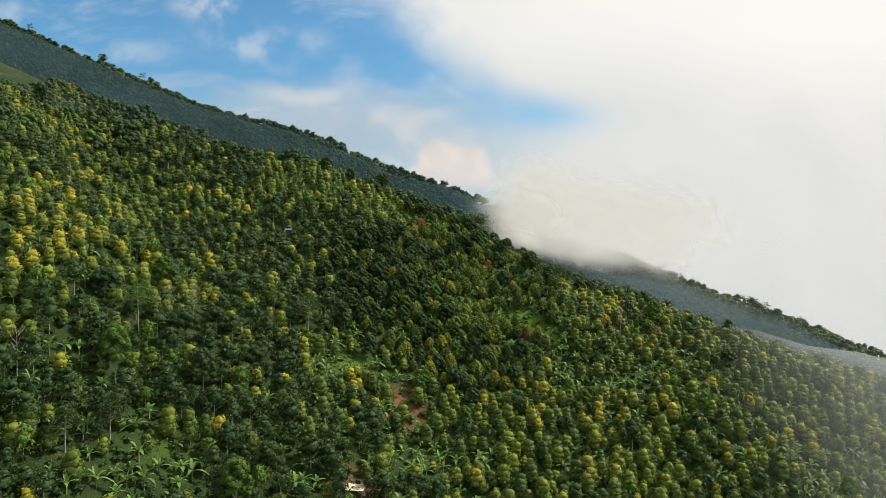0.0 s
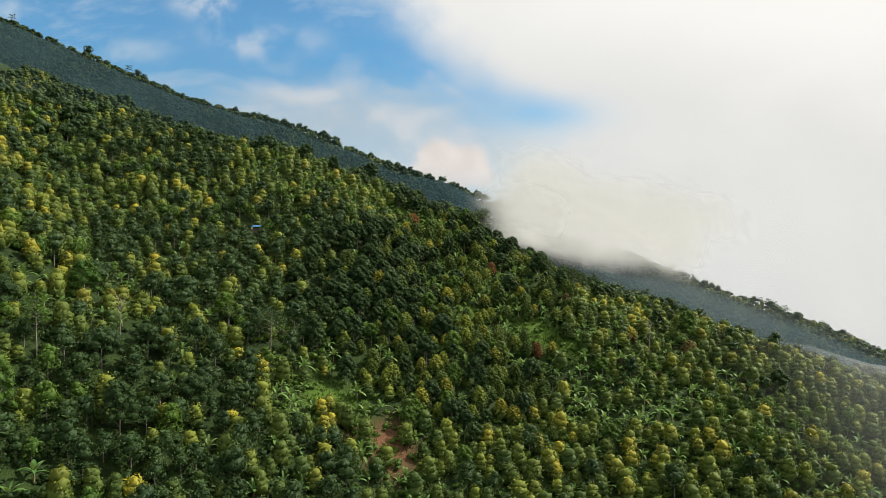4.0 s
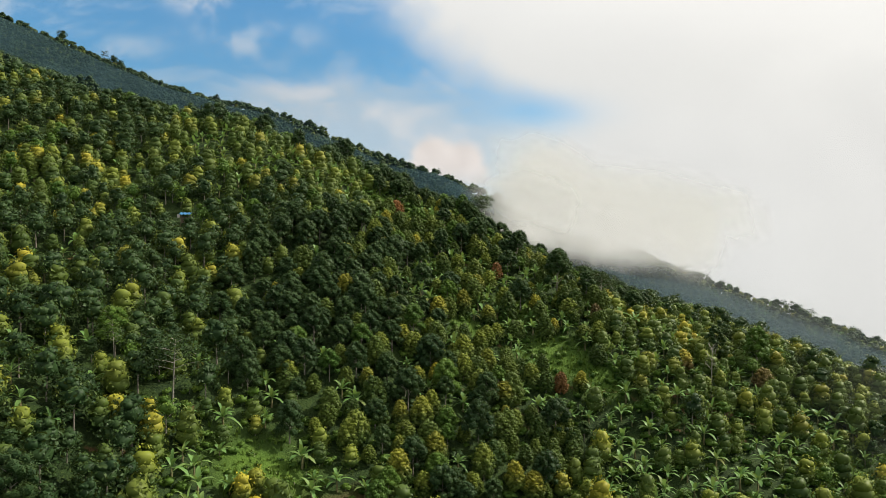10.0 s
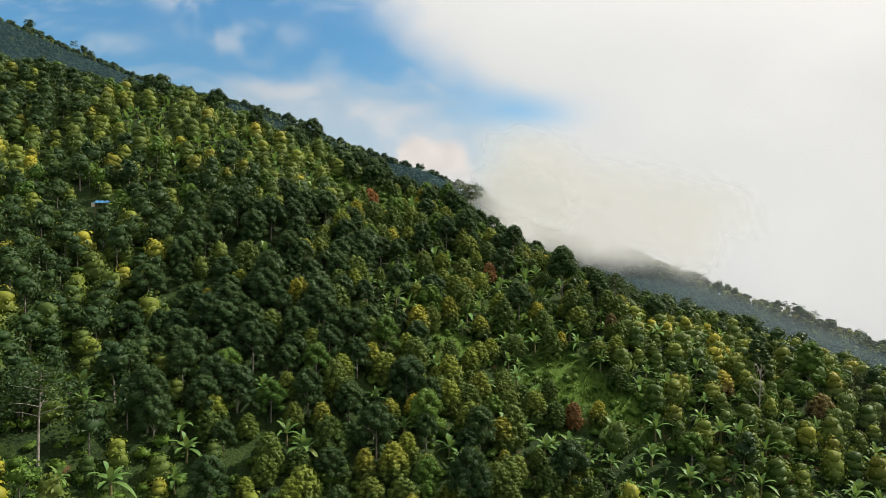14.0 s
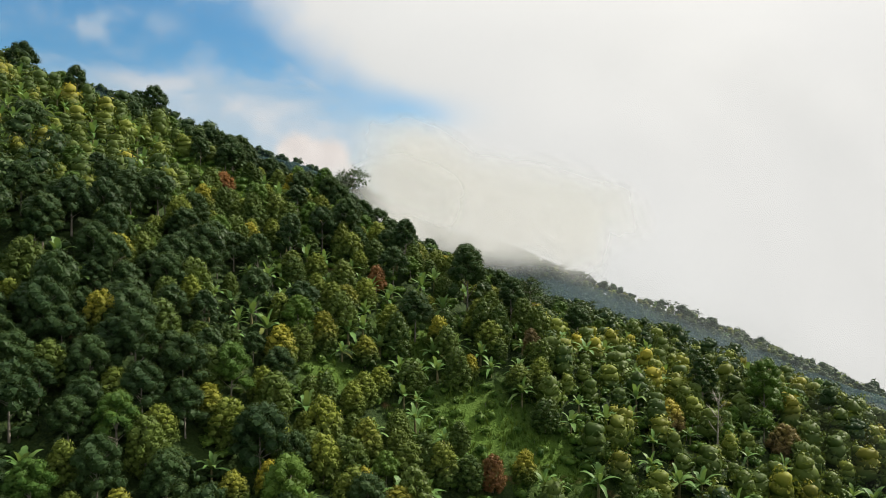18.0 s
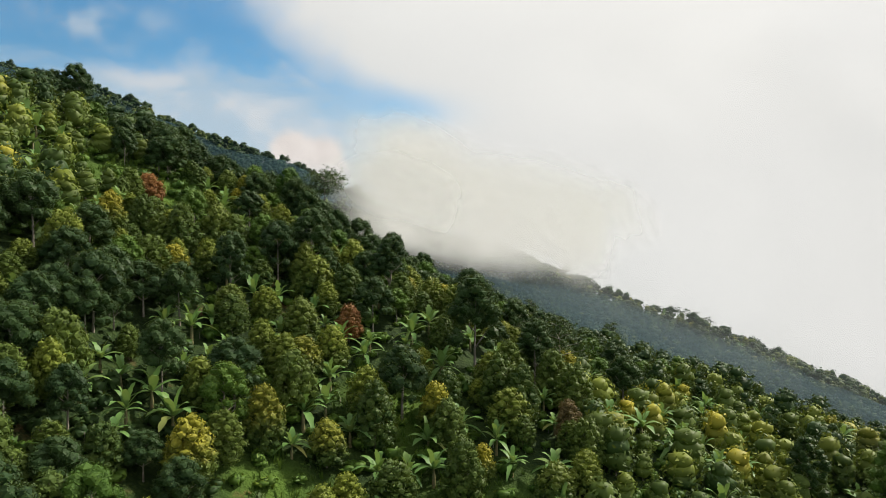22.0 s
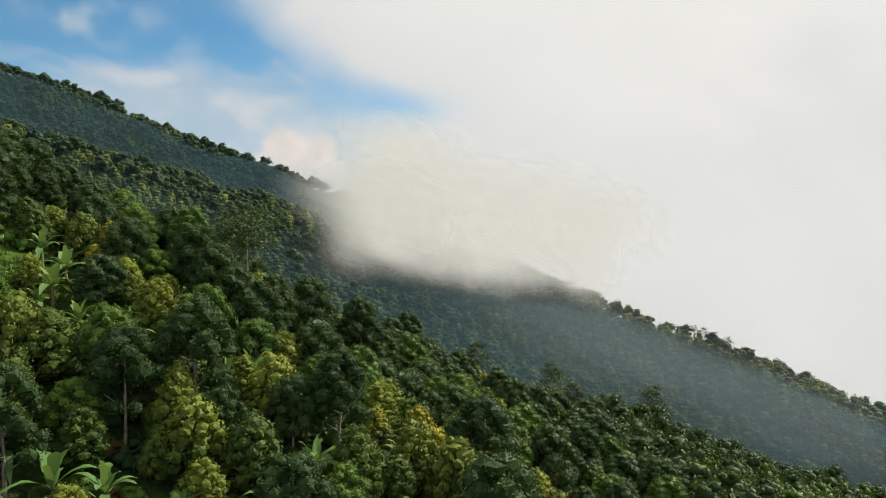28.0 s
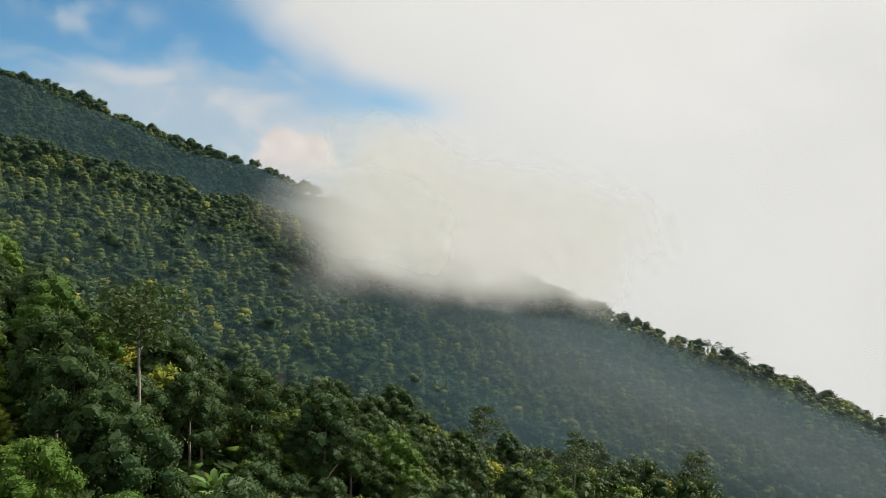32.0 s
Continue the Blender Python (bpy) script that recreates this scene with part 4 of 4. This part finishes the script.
def haze(name, x0, x1, y0, y1, lift, veil, label, mat=None):
    """A sheet of haze that lies a little above the slope and comes down to it at the edges."""
    xs, ys = np.arange(x0, x1 + 1, 8.0), np.arange(y0, y1 + 1, 8.0)
    gx, gy = np.meshgrid(xs, ys)
    gx, gy = gx.ravel(), gy.ravel()
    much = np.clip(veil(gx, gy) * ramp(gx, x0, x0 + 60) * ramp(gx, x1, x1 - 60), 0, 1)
    w = len(xs)
    a = (np.arange(len(ys) - 1)[:, None] * w + np.arange(w - 1)[None]).ravel()
    f = np.stack([a, a + 1, a + w + 1, a + w], 1)
    f = f[much[f].max(axis=1) > 0]
    ob = new(name, mesh_of(name, np.stack([gx, gy, land(gx, gy) + lift * (0.28 + 0.72 * much / much.max())], 1), f, [mat or HAZE], smooth=True, attributes=(("veil", much),)))
    return tagged(ob, label, "mist", kind="stuff")


WHITE_MIST = mist_material("white_mist", (0.60, 0.64, 0.67), 0.012)
THICK_MIST = mist_material("thick_mist", (0.89, 0.905, 0.915), 0.016, 0.95)
# dark blue colour carries the aerial haze and the dimness of far slopes
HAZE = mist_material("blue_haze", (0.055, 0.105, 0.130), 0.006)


def billow(x):
    """The uneven top or foot of a cloud bank."""
    return 6 * np.sin(x * 0.043 + 0.6) + 4 * np.sin(x * 0.101 + 2.0) + 2 * np.sin(x * 0.23)


def make_mist():
    # the cloud bank that swallows the head of the valley and the top of the hill across it
    mist("mist_bank", 402, 0.45, -20, 420, -60, 160,
         lambda x, z, h: ramp(x + 0.5 * billow(2.1 * z), 8, 46) * ramp(z + billow(x), -8, 44) * ramp(h, 2, 30) * ramp(x, 190, 70) * ramp(z + 0.25 * x, 64, 26),
         THICK_MIST, "white cloud bank lying on the ridge", 5.0, 0.6, True)
    mist("mist_bank", 512, 0.45, -40, 700, -60, 300,
         lambda x, z, h: ramp(x + 0.5 * billow(1.7 * z), 14, 80) * ramp(z - 0.30 * np.maximum(x - 165, 0) + billow(x), -46, 24) * ramp(h, 2, 26) * ramp(x, 330, 190) * ramp(z + 0.2 * x, 110, 50),
         THICK_MIST, "white cloud bank lying on the ridge", 6.0, 0.6, True)
    # mist that rises behind the near crest
    rise = lambda x, z: z - (0.4 - 0.385 * (x - 57))
    mist("mist_veil", 328, 0.35, 20, 330, -130, 40,
         lambda x, z, h: (0.02 + 0.10 * np.exp(-((rise(x, z) - 1) / 9) ** 2)) * ramp(rise(x, z), 20, 5) * ramp(h, 0, 10) * ramp(x, 26, 80) * ramp(rise(x, z), -90, -30) * ramp(x, 330, 160),
         WHITE_MIST, "pale mist rising behind the crest", 4.0, 0.7)
    # blue haze before the slopes further off: aerial haze and dimness painted as tinted sheets
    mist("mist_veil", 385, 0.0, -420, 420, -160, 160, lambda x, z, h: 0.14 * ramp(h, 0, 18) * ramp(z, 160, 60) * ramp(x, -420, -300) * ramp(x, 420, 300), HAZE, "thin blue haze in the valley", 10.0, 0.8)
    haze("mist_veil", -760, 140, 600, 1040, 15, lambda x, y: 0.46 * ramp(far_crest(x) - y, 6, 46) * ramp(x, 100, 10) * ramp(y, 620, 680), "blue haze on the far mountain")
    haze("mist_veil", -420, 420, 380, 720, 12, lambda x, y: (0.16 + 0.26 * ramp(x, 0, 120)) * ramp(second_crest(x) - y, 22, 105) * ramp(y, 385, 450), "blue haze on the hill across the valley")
    # haze over the lower end of the near slope: distance haze painted as a pale sheet
    haze("mist_veil", 44, 300, 110, 262, 12, lambda x, y: 0.17 * ramp(x, 60, 150) * ramp(y, 115, 160) * ramp(y, 258, 225), "thin haze over the lower slope", WHITE_MIST)



make_mist()
plant_landmarks()
plant_skyline()
plant_near()
plant_far()


# ---- huts ----
def box(x0, x1, y0, y1, z0, z1):
    v = np.array([[x, y, z] for x in (x0, x1) for y in (y0, y1) for z in (z0, z1)], float)
    q = [[0, 1, 3, 2], [4, 6, 7, 5], [0, 4, 5, 1], [2, 3, 7, 6], [0, 2, 6, 4], [1, 5, 7, 3]]
    return v, np.array([t for a, b, c, d in q for t in ([a, b, c], [a, c, d])])


TIMBER = plain_material("weathered_timber", (0.10, 0.075, 0.05), (0.22, 0.17, 0.12), 6.0)
CREAM_ROOF = plain_material("cream_roof_sheet", (0.40, 0.34, 0.25), (0.52, 0.46, 0.36), 1.2, 0.6, 0.1)
RUSTY = plain_material("rusted_sheet", (0.20, 0.10, 0.05), (0.34, 0.2, 0.12), 3.0, 0.8)
BLUE_SHEET = plain_material("blue_tarpaulin", (0.03, 0.14, 0.30), (0.06, 0.20, 0.38), 2.0, 0.4, 0.4)
WALL = plain_material("pale_boards", (0.40, 0.37, 0.32), (0.55, 0.52, 0.46), 3.0)


def ridged(length, width, waves, depth):
    """A corrugated sheet lying in x (length) and y (width), with thickness."""
    n = waves * 4 + 1
    x = np.linspace(-length / 2, length / 2, n)
    z = depth * np.sin(np.arange(n) * np.pi / 2)
    rows = [np.stack([x, np.full(n, y), z + k], 1) for k in (0, -0.02) for y in (-width / 2, width / 2)]
    f = []
    for k in range(n - 1):
        for a, b in ((0, 1), (3, 2), (2, 0), (1, 3)):
            f += [[a * n + k, a * n + k + 1, b * n + k + 1], [a * n + k, b * n + k + 1, b * n + k]]
    return np.concatenate(rows), np.array(f)


def tilt(v, a):
    c, s = np.cos(a), np.sin(a)
    return np.stack([v[:, 0], v[:, 1] * c - v[:, 2] * s, v[:, 1] * s + v[:, 2] * c], 1)


def make_shed():
    x, y = -18.2, 142.0
    z = float(min(land(x - 3, y), land(x + 3, y), land(x, y - 1.5), land(x, y + 1.5)))
    root = tagged(new("shed"), "low open shed with a rust-spotted cream sheet roof", "shed")
    for px in (-2.8, 0.0, 2.8):
        for py in (-1.0, 1.0):
            v, f = box(px - 0.06, px + 0.06, py - 0.06, py + 0.06, -0.4, 2.05 + 0.16 * py)
            part("post", v, f, TIMBER, root)
    for k in range(6):
        v, f = ridged(1.04, 2.7, 6, 0.025)
        v = tilt(v, 0.16) + [-2.6 + 1.04 * k, 0, 2.12 + 0.006 * (k % 2)]
        sheet = part("roof_sheet", v, f, CREAM_ROOF, root)
        g = np.random.default_rng(k)
        for _ in range(2):
            sx, sy = g.uniform(-0.3, 0.3), g.uniform(-0.9, 0.9)
            w, f = box(-0.2, 0.2, -0.16, 0.16, 0.03, 0.05)
            w = tilt(w + [sx, sy, 0], 0.16) + [-2.6 + 1.04 * k, 0, 2.12]
            part("rust_patch", w, f, RUSTY, sheet)
    v, f = box(-2.9, 2.9, 0.98, 1.04, 0.0, 1.5)
    part("back_wall", v, f, WALL, root)
    root.matrix_basis = pose(x, y, z, 0, 0, -14)


def make_hut():
    x, y = -50.3, 236.0
    z = float(min(land(x - 1, y), land(x + 1, y), land(x, y - 1), land(x, y + 1)))
    root = tagged(new("field_hut"), "small field hut under a blue tarpaulin", "hut")
    for px in (-0.9, 0.9):
        for py in (-0.7, 0.7):
            v, f = box(px - 0.05, px + 0.05, py - 0.05, py + 0.05, -0.4, 2.9 + 0.25 * py)
            part("post", v, f, TIMBER, root)
    v, f = ridged(2.3, 2.0, 3, 0.05)
    part("tarpaulin", tilt(v, 0.25) + [0, 0, 3.0], f, BLUE_SHEET, root)
    v, f = box(-1.5, -0.95, -0.7, -0.66, 2.1, 2.8)
    part("side_board", v, f, WALL, root, "bleached board")
    v, f = box(-0.95, 0.95, 0.6, 0.64, 0.4, 2.4)
    part("back_wall", v, f, TIMBER, root)
    root.matrix_basis = pose(x, y, z, 0, 0, 10)


def make_grass():
    """Long grass on the clearings."""
    g = np.random.default_rng(12)
    p = []
    for cx, cy, r in MEADOWS:
        k = int(r * r * 9)
        a, d = g.uniform(0, 6.28, k), r * 1.7 * np.sqrt(g.uniform(0, 1, k))
        p.append(np.stack([cx + np.cos(a) * d, cy + np.sin(a) * d / 1.2], 1))
    p = np.concatenate(p)
    forms = []
    for _ in range(4):
        s, m = Shape(), 9
        a = g.uniform(0, 6.28, m)
        foot = np.stack([np.cos(a), np.sin(a), 0 * a], 1) * g.uniform(0, 0.22, (m, 1))
        tip = foot * 2.2 + np.stack([g.normal(0, 0.12, m), g.normal(0, 0.12, m), g.uniform(0.35, 0.8, m)], 1)
        side = np.stack([-np.sin(a), np.cos(a), 0 * a], 1) * 0.05
        v = np.stack([foot - side, foot + side, tip], 1).reshape(-1, 3)
        s.add(v, np.arange(3 * m).reshape(-1, 3), 1, np.tile([0.1, 0.1, 0.8], m))
        forms.append(s.done())
    joined("grass", forms, g.integers(0, 4, len(p)), rows_at(p, (0.7, 1.3), (0.7, 1.5)), BARK, LEAF["fresh", False], "long light green grass on the clearings", "grass")


make_shed()
make_hut()
make_grass()
